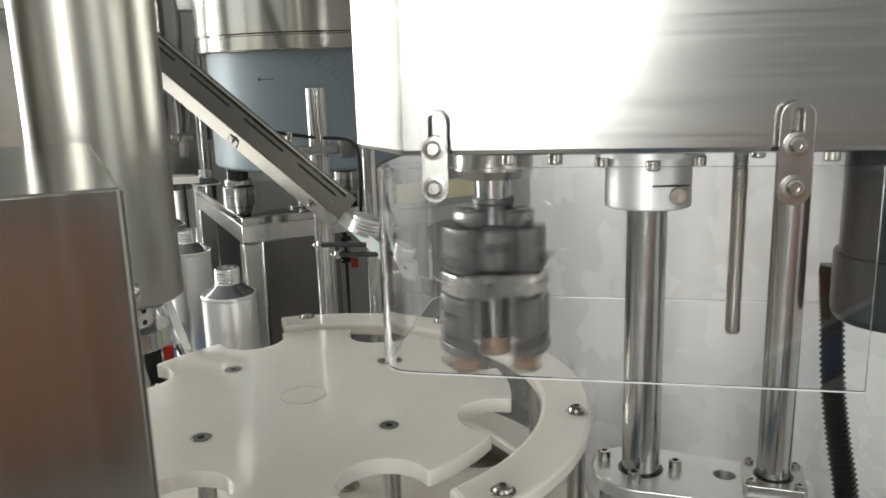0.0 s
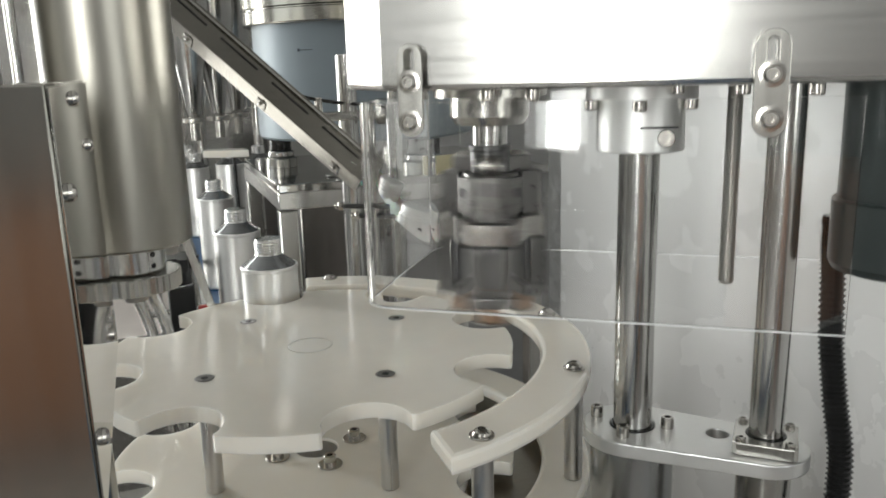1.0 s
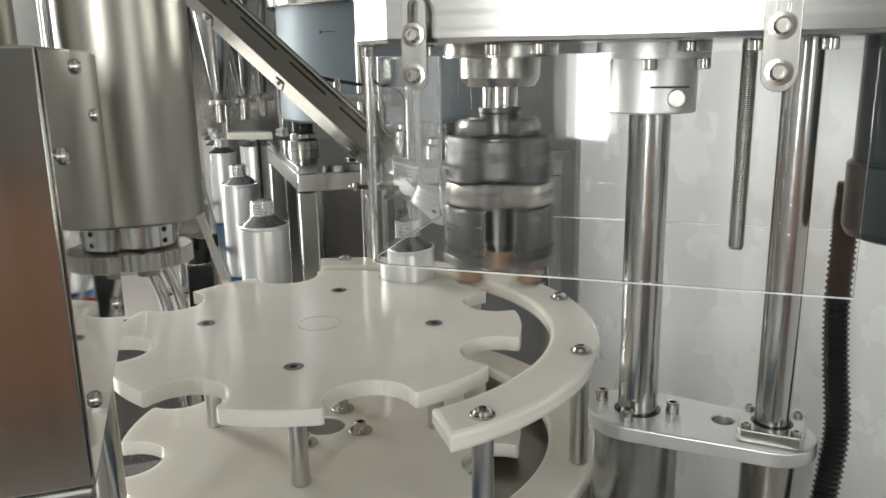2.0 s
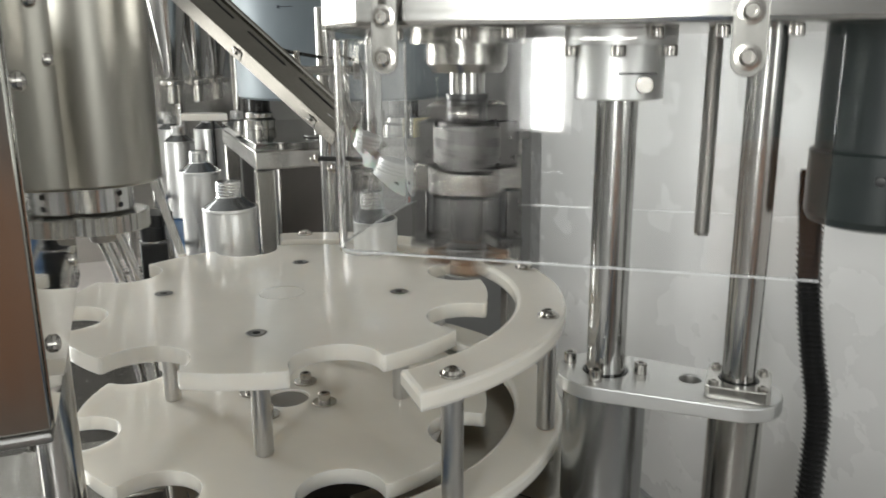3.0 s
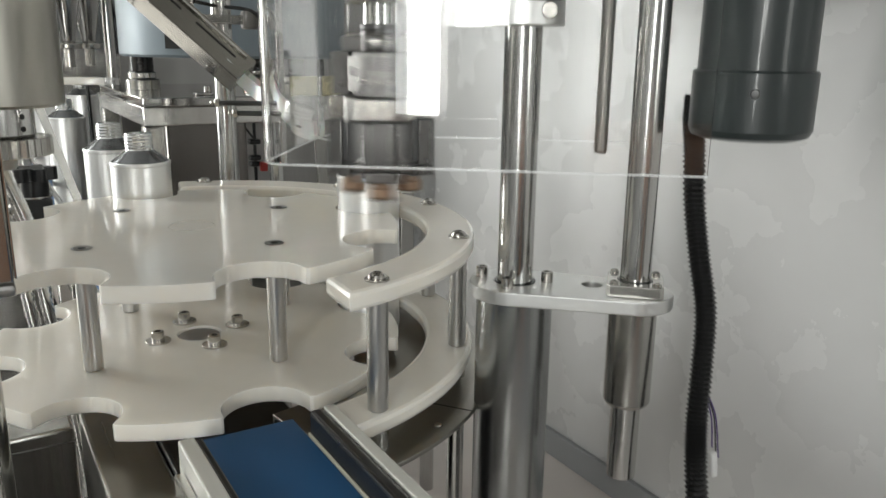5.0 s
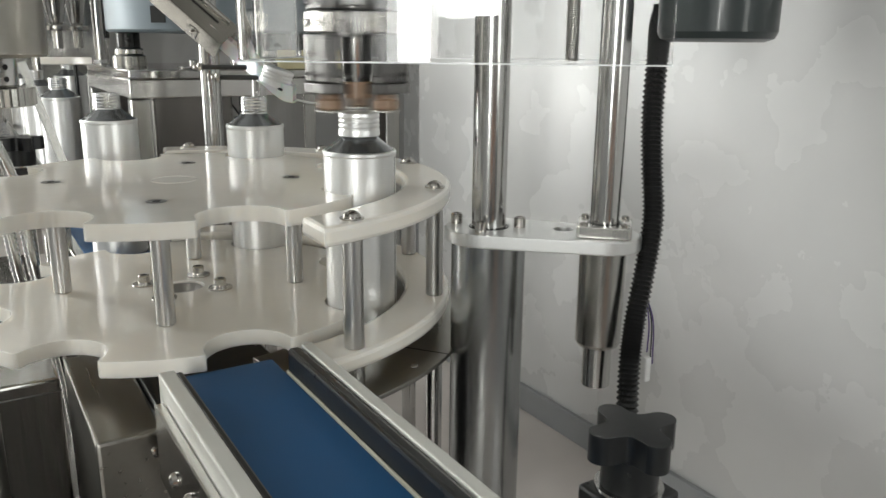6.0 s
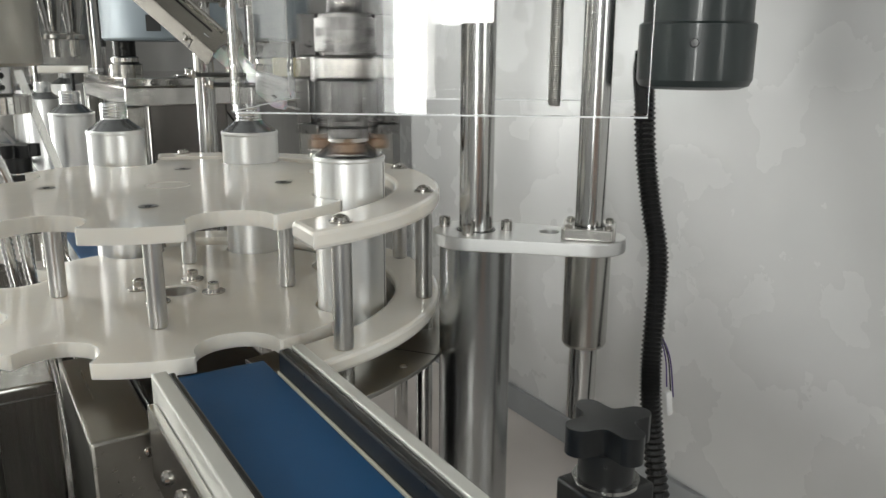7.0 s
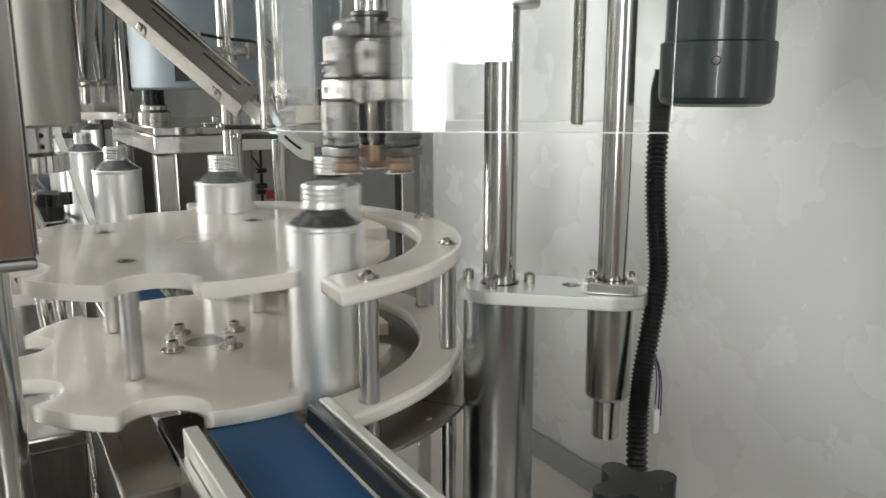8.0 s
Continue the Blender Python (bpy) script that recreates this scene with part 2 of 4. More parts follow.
def tube_along(points, r, n=12, bm=None, ridges=None):
    """A round bar through the points; ridges: (pitch, depth) of a corrugated one."""
    bm = bm or bmesh.new()
    pts = [Vector(p) for p in points]
    rings, side = [], None
    for i, p in enumerate(pts):
        d = (pts[min(i + 1, len(pts) - 1)] - pts[max(i - 1, 0)]).normalized()
        if side is None:
            side = d.orthogonal().normalized()
        side = (side - d * side.dot(d)).normalized()
        up = d.cross(side)
        rr = r if not ridges else r - ridges * (i % 2)
        rings.append([bm.verts.new(p + (side * math.cos(2 * math.pi * k / n) + up * math.sin(2 * math.pi * k / n)) * rr) for k in range(n)])
    for a, b in zip(rings, rings[1:]):
        for k in range(n):
            bm.faces.new((a[k], a[(k + 1) % n], b[(k + 1) % n], b[k]))
    bm.faces.new(rings[0])
    bm.faces.new(rings[-1])
    return bm


def smooth_line(points, n):
    """n points along a soft curve through the given ones."""
    p = [Vector(q) for q in points]
    p = [2 * p[0] - p[1], *p, 2 * p[-1] - p[-2]]
    out = []
    for i in range(n):
        u = i / (n - 1) * (len(p) - 3)
        k = min(int(u), len(p) - 4)
        u -= k
        a, b, c, d = p[k:k + 4]
        out.append(0.5 * (2 * b + (c - a) * u + (2 * a - 5 * b + 4 * c - d) * u * u + (3 * b - a - 3 * c + d) * u ** 3))
    return out


def circle(x, y, r, n=24):
    return [(x + r * math.cos(2 * math.pi * i / n), y + r * math.sin(2 * math.pi * i / n)) for i in range(n)]


def socket_screw(name, x, y, z, parent, r=0.0055, h=0.009, washer=0.0, m=None):
    """A cap screw with its hexagon socket, on a washer if it has one."""
    b = bmesh.new()
    base = z
    if washer:
        lathe([(0, 0), (washer, 0), (washer, 0.0014), (washer - 0.0003, 0.0017), (0, 0.0017)], x, y, z, 20, b, m)
        base = z + 0.0017
    lathe([(0, 0), (r, 0), (r, h - 0.0008), (r - 0.0008, h), (r * 0.52, h), (r * 0.5, h - 0.004), (0, h - 0.004)], x, y, base, 18, b, m)
    return part(name, b, SCREW, parent)


def button_screw(name, x, y, z, parent, r=0.0072, washer=0.0095):
    b = lathe([(0, 0), (washer, 0), (washer, 0.0012), (washer - 0.0004, 0.0016), (0, 0.0016)], x, y, z, 22)
    lathe([(r, 0), (r, 0.0008), (r * 0.86, 0.0028), (r * 0.55, 0.0042), (r * 0.38, 0.0045), (r * 0.36, 0.0018), (0, 0.0018)], x, y, z + 0.0016, 20, b)
    return part(name, b, SCREW, parent)


# ---- room ----
def wall_with_openings(name, along, fixed, thick, a0, a1, openings, mat, label):
    """A wall along x or y with openings through it, built of the pieces round them."""
    b = bmesh.new()

    def piece(p0, p1, z0, z1):
        if along == "x":
            box(p0, p1, fixed - thick, fixed, z0, z1, bm=b)
        else:
            box(fixed - thick, fixed, p0, p1, z0, z1, bm=b)
    at = a0
    for p0, p1, z0, z1 in sorted(openings):
        piece(at, p0, 0, TOP)
        piece(p0, p1, 0, z0)
        piece(p0, p1, z1, TOP)
        at = p1
    piece(at, a1, 0, TOP)
    return tagged(part(name, b, mat), label, "wall", kind="structure")


tagged(part("floor", box(LEFT - 0.2, RIGHT + 0.2, REAR - 0.2, BACK + 0.2, -0.1, 0), FLOOR), "grey polished tile floor of the workshop", "floor", kind="structure")
tagged(part("ceiling", box(LEFT - 0.2, RIGHT + 0.2, REAR - 0.2, BACK + 0.2, TOP, TOP + 0.1), CEIL), "plain white workshop ceiling", "ceiling", kind="structure")
tagged(part("wall_east", box(RIGHT, RIGHT + 0.2, REAR - 0.2, BACK + 0.2, 0, TOP), WALL), "smooth satin white painted wall", "wall", kind="structure")
wall_with_openings("wall_north", "x", BACK + 0.2, 0.2, LEFT - 0.2, RIGHT, [BACK_FILL], GREYWALL, "pale grey painted back wall with an added, unseen fill light opening")
wall_with_openings("wall_south", "x", REAR, 0.2, LEFT - 0.2, RIGHT, REAR_OPENINGS, DARKWALL, "grey wall with tall bright windows")
wall_with_openings("wall_west", "y", LEFT, 0.2, REAR, BACK, LEFT_WINDOWS, DARKWALL, "grey wall with tall bright windows")
chest = thing("wooden_cabinet", "low brown wooden cabinet against the grey wall", "cabinet")
part("carcass", box(-1.25, 0.15, REAR + 0.002, REAR + 0.45, 0.06, 0.85, 0.004), BROWN, chest)
part("plinth", box(-1.22, 0.12, REAR + 0.02, REAR + 0.42, 0.0, 0.06), BLACK, chest)
for x in (-1.24, -0.775, -0.31):
    part("cabinet_door", box(x, x + 0.45, REAR + 0.4503, REAR + 0.468, 0.08, 0.83, 0.003), BROWN, chest)

tagged(part("wall_panel", box(0.62, 0.64, -0.55, 0.985, 0.655, 2.1, 0.001), WALL), "smooth satin white panel wall beside the machine", "wall", kind="structure")
tagged(part("baseboard", box(0.613, 0.6195, 0.11, 0.98, 0.6552, 0.690, 0.001), SKIRT), "dark grey strip along the foot of the white panel", "baseboard", kind="structure")

# ---- machine frame ----
WX, WY, WR = 0.181, 0.6955, 0.1885
Z_TOP, Z_LOW, PLATE = 1.003, 0.8945, 0.0135
Z_TRAY, Z_BELT = 0.868, 0.8803

frame_ = thing("machine_base", "brushed stainless steel machine base under the star wheel", "machine base")
part("deck", box(-0.75, 0.6195, 0.10, 2.34, 0.60, 0.655, 0.003), PINK, frame_, "deck sheet under pale pink protective film")
part("deck_plate", box(-0.70, 0.125, 0.14, 1.90, 0.6552, 0.659, 0.001), DARKSTEEL, frame_)
part("cabinet", box(-0.70, 0.58, 0.16, 2.3, 0.0, 0.60, 0.006), STEEL, frame_)
part("wheel_shaft", rod(WX, WY, 0.62, 0.86, 0.032), CHROME, frame_)
# ---- star wheel ----
POCKET = 1.5   # degrees of one pocket at rest


def star_outline(tip, seat, radius, n_pockets=8, corner=0.0042):
    """Round plate with a rounded pocket every 45 degrees; the pockets' mouths are eased."""
    pts = []
    for k in range(n_pockets):
        a = radians(POCKET + 360 / n_pockets * k)
        half = math.acos((tip ** 2 + seat ** 2 - radius ** 2) / (2 * tip * seat)) + corner / tip
        # the rim of the tooth before this pocket
        gap = radians(360 / n_pockets)
        for i in range(7):
            b = a - gap + half + (gap - 2 * half) * i / 6
            pts.append((tip * math.cos(b), tip * math.sin(b)))
        # eased corner, pocket, eased corner
        for i in range(1, 4):
            u = i / 4
            b = a - half + corner / tip * u
            r = tip - corner * 0.95 * u * u
            pts.append((r * math.cos(b), r * math.sin(b)))
        cx, cy = seat * math.cos(a), seat * math.sin(a)
        start = 78
        for i in range(17):
            c = a + math.pi + radians(start - 2 * start * i / 16)
            pts.append((cx + radius * math.cos(c), cy + radius * math.sin(c)))
        for i in range(3, 0, -1):
            u = i / 4
            b = a + half - corner / tip * u
            r = tip - corner * 0.95 * u * u
            pts.append((r * math.cos(b), r * math.sin(b)))
    return pts


wheel = thing("bottle_carousel", "white plastic star wheel of two plates with eight bottle pockets", "carousel", m=pose(WX, WY, 0))
outline = star_outline(0.1965, WR, 0.0352)
part("upper_plate", slab(outline, Z_TOP - PLATE, Z_TOP, 0.0046), POM, wheel)
part("lower_plate", slab(outline, Z_LOW - PLATE, Z_LOW, 0.0046, [circle(0, 0, 0.021)]), POM, wheel)
part("centre_ring", lathe([(0.0205, -0.0003), (0.0205, 0.0003), (0.0208, 0.0005), (0.0213, 0.0005), (0.0216, 0.0003), (0.0216, -0.0003)], 0, 0, Z_TOP, 48), POM, wheel)
part("hub", rod(0, 0, Z_LOW - 0.03, Z_LOW - 0.002, 0.0205), DULL, wheel)
for k in range(4):
    a = radians(POCKET + 22.5 + 90 * k)
    x, y = 0.112 * math.cos(a), 0.112 * math.sin(a)
    part("spacer_post", rod(x, y, Z_LOW, Z_TOP - PLATE, 0.0082), POST, wheel)
    b = lathe([(0, 0.0004), (0.0088, 0.0004), (0.0075, 0.0009), (0.0032, 0.0003), (0.0030, -0.001), (0, -0.001)], x, y, Z_TOP, 20)
    screw = part("countersunk_screw", b, DULL, wheel)
    part("socket", lathe([(0, 0.0006), (0.0034, 0.0006), (0.0034, -0.0002), (0, -0.0002)], x, y, Z_TOP, 6), HOLE, screw)
    b2 = radians(POCKET + 5 + 90 * k)
    socket_screw("hub_screw", 0.040 * math.cos(b2), 0.040 * math.sin(b2), Z_LOW, wheel, 0.0058, 0.0088, 0.0118)

# ---- outer guide ring ----
RX, RY = 0.181, 0.691
guide = thing("guide_ring", "white plastic curved bottle guide on round steel posts", "guide rail")


def arc_outline(r0, r1, a0, a1, n=48, cut=0.0):
    out = [(RX + r1 * math.cos(radians(a0 + (a1 - a0) * i / n)), RY + r1 * math.sin(radians(a0 + (a1 - a0) * i / n))) for i in range(n + 1)]
    a0 += cut       # the end is cut askew
    inn = [(RX + r0 * math.cos(radians(a1 + (a0 - a1) * i / n)), RY + r0 * math.sin(radians(a1 + (a0 - a1) * i / n))) for i in range(n + 1)]
    return out + inn


part("bottle_tray", slab(arc_outline(0.15, 0.285, -82, 84), Z_TRAY - 0.004, Z_TRAY, 0.0008), TRAY, guide, "dark steel bottle tray")
tm = pose(RX, RY, Z_TRAY, 0, 0, -53)
part("tray_seam", box(0.20, 0.2846, -0.0006, 0.0006, -0.001, 0.0003, m=tm), HOLE, guide)
part("tray_screw", lathe([(0, 0), (0.0035, 0), (0.003, 0.0008), (0, 0.001)], 0, 0, 0, 16, m=tm @ pose(0.268, -0.036, 0.0001)), SCREW, guide)
part("tray_skirt", slab(arc_outline(0.150, 0.153, -82, 84), 0.80, Z_TRAY - 0.0042, 0.0005), DULL, guide)
part("upper_guide", slab(arc_outline(0.2215, 0.2665, -80.8, 80, cut=2.3), Z_TOP - 0.015, Z_TOP + 0.0005, 0.0038), POM, guide)
part("lower_guide", slab(arc_outline(0.2215, 0.2665, -80.8, 80, cut=2.3), 0.885, 0.899, 0.0038), POM, guide)
for a in (-72.9, -37.8, -1.8, 33, 73):
    x, y = RX + 0.2532 * math.cos(radians(a)), RY + 0.2532 * math.sin(radians(a))
    part("guide_post", rod(x, y, 0.899, Z_TOP - 0.015, 0.0082), POST, guide)
    part("support_post", rod(x, y, 0.62, 0.885, 0.0082), CHROME, guide)
    button_screw("button_screw", x, y, Z_TOP + 0.0005, guide)

# ---- column clamp ----
BX, BY, SX, SY, HX, HY = 0.3945, 0.466, 0.4627, 0.3933, 0.4445, 0.4245
clamp = thing("column_clamp", "milled aluminium clamp plate on a round steel column", "clamp plate")


def two_circle_hull(x0, y0, r0, x1, y1, r1, n=20):
    ang = math.atan2(y1 - y0, x1 - x0)
    off = math.acos((r0 - r1) / math.hypot(x1 - x0, y1 - y0))
    p = [(x0 + r0 * math.cos(ang + off + (2 * math.pi - 2 * off) * i / n), y0 + r0 * math.sin(ang + off + (2 * math.pi - 2 * off) * i / n)) for i in range(n + 1)]
    return p + [(x1 + r1 * math.cos(ang - off + 2 * off * i / n), y1 + r1 * math.sin(ang - off + 2 * off * i / n)) for i in range(n + 1)]


part("plate", slab(two_circle_hull(BX, BY, 0.0385, SX, SY, 0.0315), 0.9675, 0.979, 0.001, [circle(BX, BY, 0.0175, 32), circle(HX, HY, 0.0085), circle(SX, SY, 0.0145, 28)]), ALU, clamp)
part("column_tube", lathe([(0.029, 0.62), (0.0325, 0.62), (0.0325, 0.9665), (0.032, 0.9674), (0.018, 0.9674)], BX, BY, 0, 48), TUBE, clamp, "drawn steel tube")
part("bore_seal", lathe([(0.0152, 0.972), (0.0172, 0.972), (0.0172, 0.9795), (0.0152, 0.9795)], BX, BY, 0, 36), RUBBER, clamp)
for a in (133, 43, -47, -137):
    socket_screw("cap_screw", 0.3960 + 0.0284 * math.cos(radians(a)), 0.4695 + 0.0284 * math.sin(radians(a)), 0.979, clamp, 0.005, 0.0092)
turn = pose(SX, SY, 0, 0, 0, -44)
flange = slab([(x, y) for x, y in [(-0.0225, -0.0195), (-0.0195, -0.0225), (0.0195, -0.0225), (0.0225, -0.0195), (0.0225, 0.0195), (0.0195, 0.0225), (-0.0195, 0.0225), (-0.0225, 0.0195)]], 0.9792, 0.9890, 0.0008, [circle(0, 0, 0.0142, 32)])
bmesh.ops.transform(flange, matrix=turn, verts=flange.verts)
part("bushing_flange", flange, STEEL, clamp)
part("flange_seal", lathe([(0.0127, 0.980), (0.0140, 0.980), (0.0140, 0.9893), (0.0127, 0.9893)], SX, SY, 0, 36), RUBBER, clamp)
for sx, sy in ((1, 1), (1, -1), (-1, 1), (-1, -1)):
    p = turn @ Vector((0.0168 * sx, 0.0168 * sy, 0))
    socket_screw("flange_screw", p.x, p.y, 0.9890, clamp, 0.0036, 0.0028)
part("bushing", lathe([(0.0125, 0.9674), (0.0195, 0.9674), (0.0195, 0.8835), (0.0178, 0.8805), (0.0125, 0.8805)], SX, SY, 0, 40), STEEL, clamp)

# ---- lifting carriage with the capping head ----
DX, DY = 0.798, -0.602     # along the front of the housing
NX, NY = 0.602, 0.798      # away from its front
PX, PY = 0.2159, 0.4609    # foot of the first hanger strap
HOUSE = 1.2675
carriage = thing("capping_carriage", "brushed stainless capping carriage with motor and clear guard", "capping machine")


def front(s, d):
    return PX + DX * s + NX * d, PY + DY * s + NY * d


corner0 = front(-0.022, 0.004)
house = [corner0, front(0.62, 0.004), front(0.62, 0.30), (corner0[0] + 0.10, corner0[1] + 0.34), (corner0[0] - 0.004, corner0[1] + 0.075)]
part("housing", slab(house, HOUSE, 1.62, 0.004), SHEET, carriage, "brushed stainless steel housing")
part("column", rod(BX, BY, 0.70, HOUSE + 0.01, 0.015, 0.001, 48), CHROME, carriage)
part("column", rod(SX, SY, 0.842, HOUSE + 0.01, 0.0123, 0.001, 40), CHROME, carriage)
b = lathe([(0.0152, 1.2185), (0.031, 1.2185), (0.0318, 1.2195), (0.0318, 1.256), (0.040, 1.2563), (0.040, HOUSE - 0.0003), (0.0152, HOUSE - 0.0003)], BX, BY, 0, 56)
collar = part("collar", b, ALU, carriage, "aluminium clamping collar")
toward = math.degrees(math.atan2(-BY - 0.04, 0.03 - BX))
for a in (0, 72, 144, -72, -144):
    c = radians(toward + a)
    part("collar_screw", rod(BX + 0.0365 * math.cos(c), BY + 0.0365 * math.sin(c), 1.2485, 1.2563, 0.0052), SCREW, collar)
cm = pose(BX, BY, 1.2355, 0, 0, toward) 
part("slit", box(0.0305, 0.0323, -0.004, 0.0222, 0.0008, 0.0022, m=cm @ pose(0, 0, 0, 0, 0, 8)), HOLE, collar)
b = lathe([(0, 0), (0.0062, 0), (0.0062, 0.003), (0.0055, 0.0038), (0.0028, 0.0038), (0.0027, 0.001), (0, 0.001)], 0, 0, 0, 20, m=cm @ pose(0.0265, 0.0185, -0.006, 0, 90, 0))
part("clamp_screw", b, SCREW, collar)
# threaded rod: the ridges of a real thread, turned in rings
ring = []
for i in range(95):
    z = 1.122 + 0.0015 * i
    ring += [(0.0049, z), (0.0058, z + 0.00075)]
part("threaded_rod", lathe([(0, 1.1205), (0.0048, 1.1205), *ring, (0.0048, HOUSE), (0, HOUSE)], HX, HY, 0, 20), POST, carriage, smooth=80)
for s, d in ((0.13, 0.10), (0.165, 0.075), (0.205, 0.05), (0.045, 0.02), (0.075, 0.02), (-0.01, 0.05), (0.245, 0.03)):
    x, y = front(s, d)
    part("housing_screw", rod(x, y, HOUSE - 0.0075, HOUSE, 0.0048), SCREW, carriage)

# motor
MX, MY = 0.527, 0.349
motor = part("motor", lathe([(0, 1.185), (0.0425, 1.185), (0.0425, HOUSE + 0.02), (0, HOUSE + 0.02)], MX, MY, 0, 48), PAINT, carriage, "dark grey-green painted motor")
part("fan_cover", lathe([(0, 1.1365), (0.036, 1.1365), (0.043, 1.139), (0.0455, 1.144), (0.0458, 1.1865), (0.044, 1.188), (0.0425, 1.188)], MX, MY, 0, 48), PAINT, motor)
mm = pose(MX, MY, 1.172, 0, 0, -140)
part("cover_screw", lathe([(0, 0), (0.0035, 0), (0.003, 0.002), (0, 0.0022)], 0, 0, 0, 14, m=mm @ pose(0.0455, 0, 0, 0, 90, 0)), BLACK, motor)

# clear guard: one bent sheet of acrylic, hung from two slotted straps
G_LOW, G_HIGH, G_T = 1.1205, 1.2605, 0.003


def guard_line(off):
    """The sheet in plan, offset to one side."""
    r = 0.026
    p = [(0.300, 0.200), (0.298, 0.200), (-0.018, 0.200)]
    p += [(-0.046 + r - r * math.sin(radians(a)), 0.200 - r + r * math.cos(radians(a))) for a in (0, 15, 30, 45, 60, 75, 90)]
    p += [(-0.046, 0.172), (-0.046, 0.028), (-0.046, 0.026)]
    p += [(-0.046 + r - r * math.cos(radians(a)), 0.026 - r * math.sin(radians(a))) for a in (15, 30, 45, 60, 75, 90)]
    p += [(-0.0185, 0.0), (0.262, 0.0), (0.266, 0.0)]
    out = []
    for i, q in enumerate(p):
        a, c = Vector(p[max(i - 1, 0)]), Vector(p[min(i + 1, len(p) - 1)])
        d = (c - a).normalized()
        out.append((q[0] - d.y * off, q[1] + d.x * off))
    return [front(s, d - 0.0015) for s, d in out]


sheet = part("guard", slab(guard_line(0) + guard_line(G_T)[::-1], G_LOW, G_HIGH, 0.0003), ACRYLIC, carriage, "clear bent acrylic guard")
sheet.visible_shadow = False
part("sawn_edge", slab(guard_line(0.0003) + guard_line(G_T - 0.0003)[::-1], G_LOW - 0.0010, G_LOW - 0.0001, 0.0), EDGE, sheet)
for s, w in ((0.0, 0.0085), (0.216, 0.0095)):
    m = Matrix(((DX, NX, 0, front(s, 0)[0]), (DY, NY, 0, front(s, 0)[1]), (0, 0, 1, 0), (0, 0, 0, 1)))
    out = [(w * math.cos(radians(a)), 1.289 + w * math.sin(radians(a))) for a in range(0, 181, 15)] + [(w * math.cos(radians(a)), 1.247 + w * math.sin(radians(a))) for a in range(180, 361, 15)]
    slot = [(0.0034 * math.cos(radians(a)), 1.291 + 0.0034 * math.sin(radians(a))) for a in range(0, 181, 20)] + [(0.0034 * math.cos(radians(a)), 1.276 + 0.0034 * math.sin(radians(a))) for a in range(180, 361, 20)]
    b = slab(out, 0.0, 0.0025, 0.0005, [slot])
    bmesh.ops.transform(b, matrix=m @ pose(0, -0.0025, 0, 90, 0, 0), verts=b.verts)
    strap = part("hanger_strap", b, STEEL, carriage)
    for z in (1.2735, 1.2485):
        b = lathe([(0, 0), (0.0075, 0), (0.0075, 0.0013), (0.0052, 0.0015), (0.0049, 0.0035), (0.0036, 0.0048), (0.0022, 0.0048), (0.0021, 0.003), (0, 0.003)], 0, 0, 0, 22, m=m @ pose(0, -0.005, z, 90, 0, 0))
        part("strap_bolt", b, SCREW, strap)

# capping head, turning on its own axis
KX, KY = WX + WR * math.cos(radians(POCKET - 45)), WY + WR * math.sin(radians(POCKET - 45))
part("spindle_flange", lathe([(0, 1.236), (0.028, 1.236), (0.0325, 1.243), (0.0325, 1.258), (0.046, 1.2585), (0.046, HOUSE - 0.0003), (0, HOUSE - 0.0003)], KX, KY, 0, 44), STEEL, carriage)
head = part("capping_head", lathe([(0, 1.205), (0.0145, 1.205), (0.0145, 1.2365), (0, 1.2365)], 0, 0, 0, 32), CHROME, carriage, "steel capping head with brown rubber rollers")
head.location = (KX, KY, 0)
part("dome", lathe([(0, 1.1966), (0.0165, 1.1966), (0.017, 1.1985), (0.0165, 1.2005), (0.0165, 1.214), (0.0175, 1.2155), (0.0175, 1.219), (0.0165, 1.2195), (0, 1.2195)], 0, 0, 0, 36), DARKHEAD, head)
part("hub", lathe([(0, 1.160), (0.023, 1.160), (0.024, 1.162), (0.024, 1.195), (0.023, 1.197), (0, 1.197)], 0, 0, 0, 36), HEADGREY, head)
part("core", lathe([(0, 1.098), (0.012, 1.098), (0.014, 1.108), (0.014, 1.161), (0, 1.161)], 0, 0, 0, 28), CHROME, head)
part("pressure_pad", lathe([(0, 1.086), (0.013, 1.086), (0.013, 1.1), (0, 1.1)], 0, 0, 0, 28), COPPER, head)


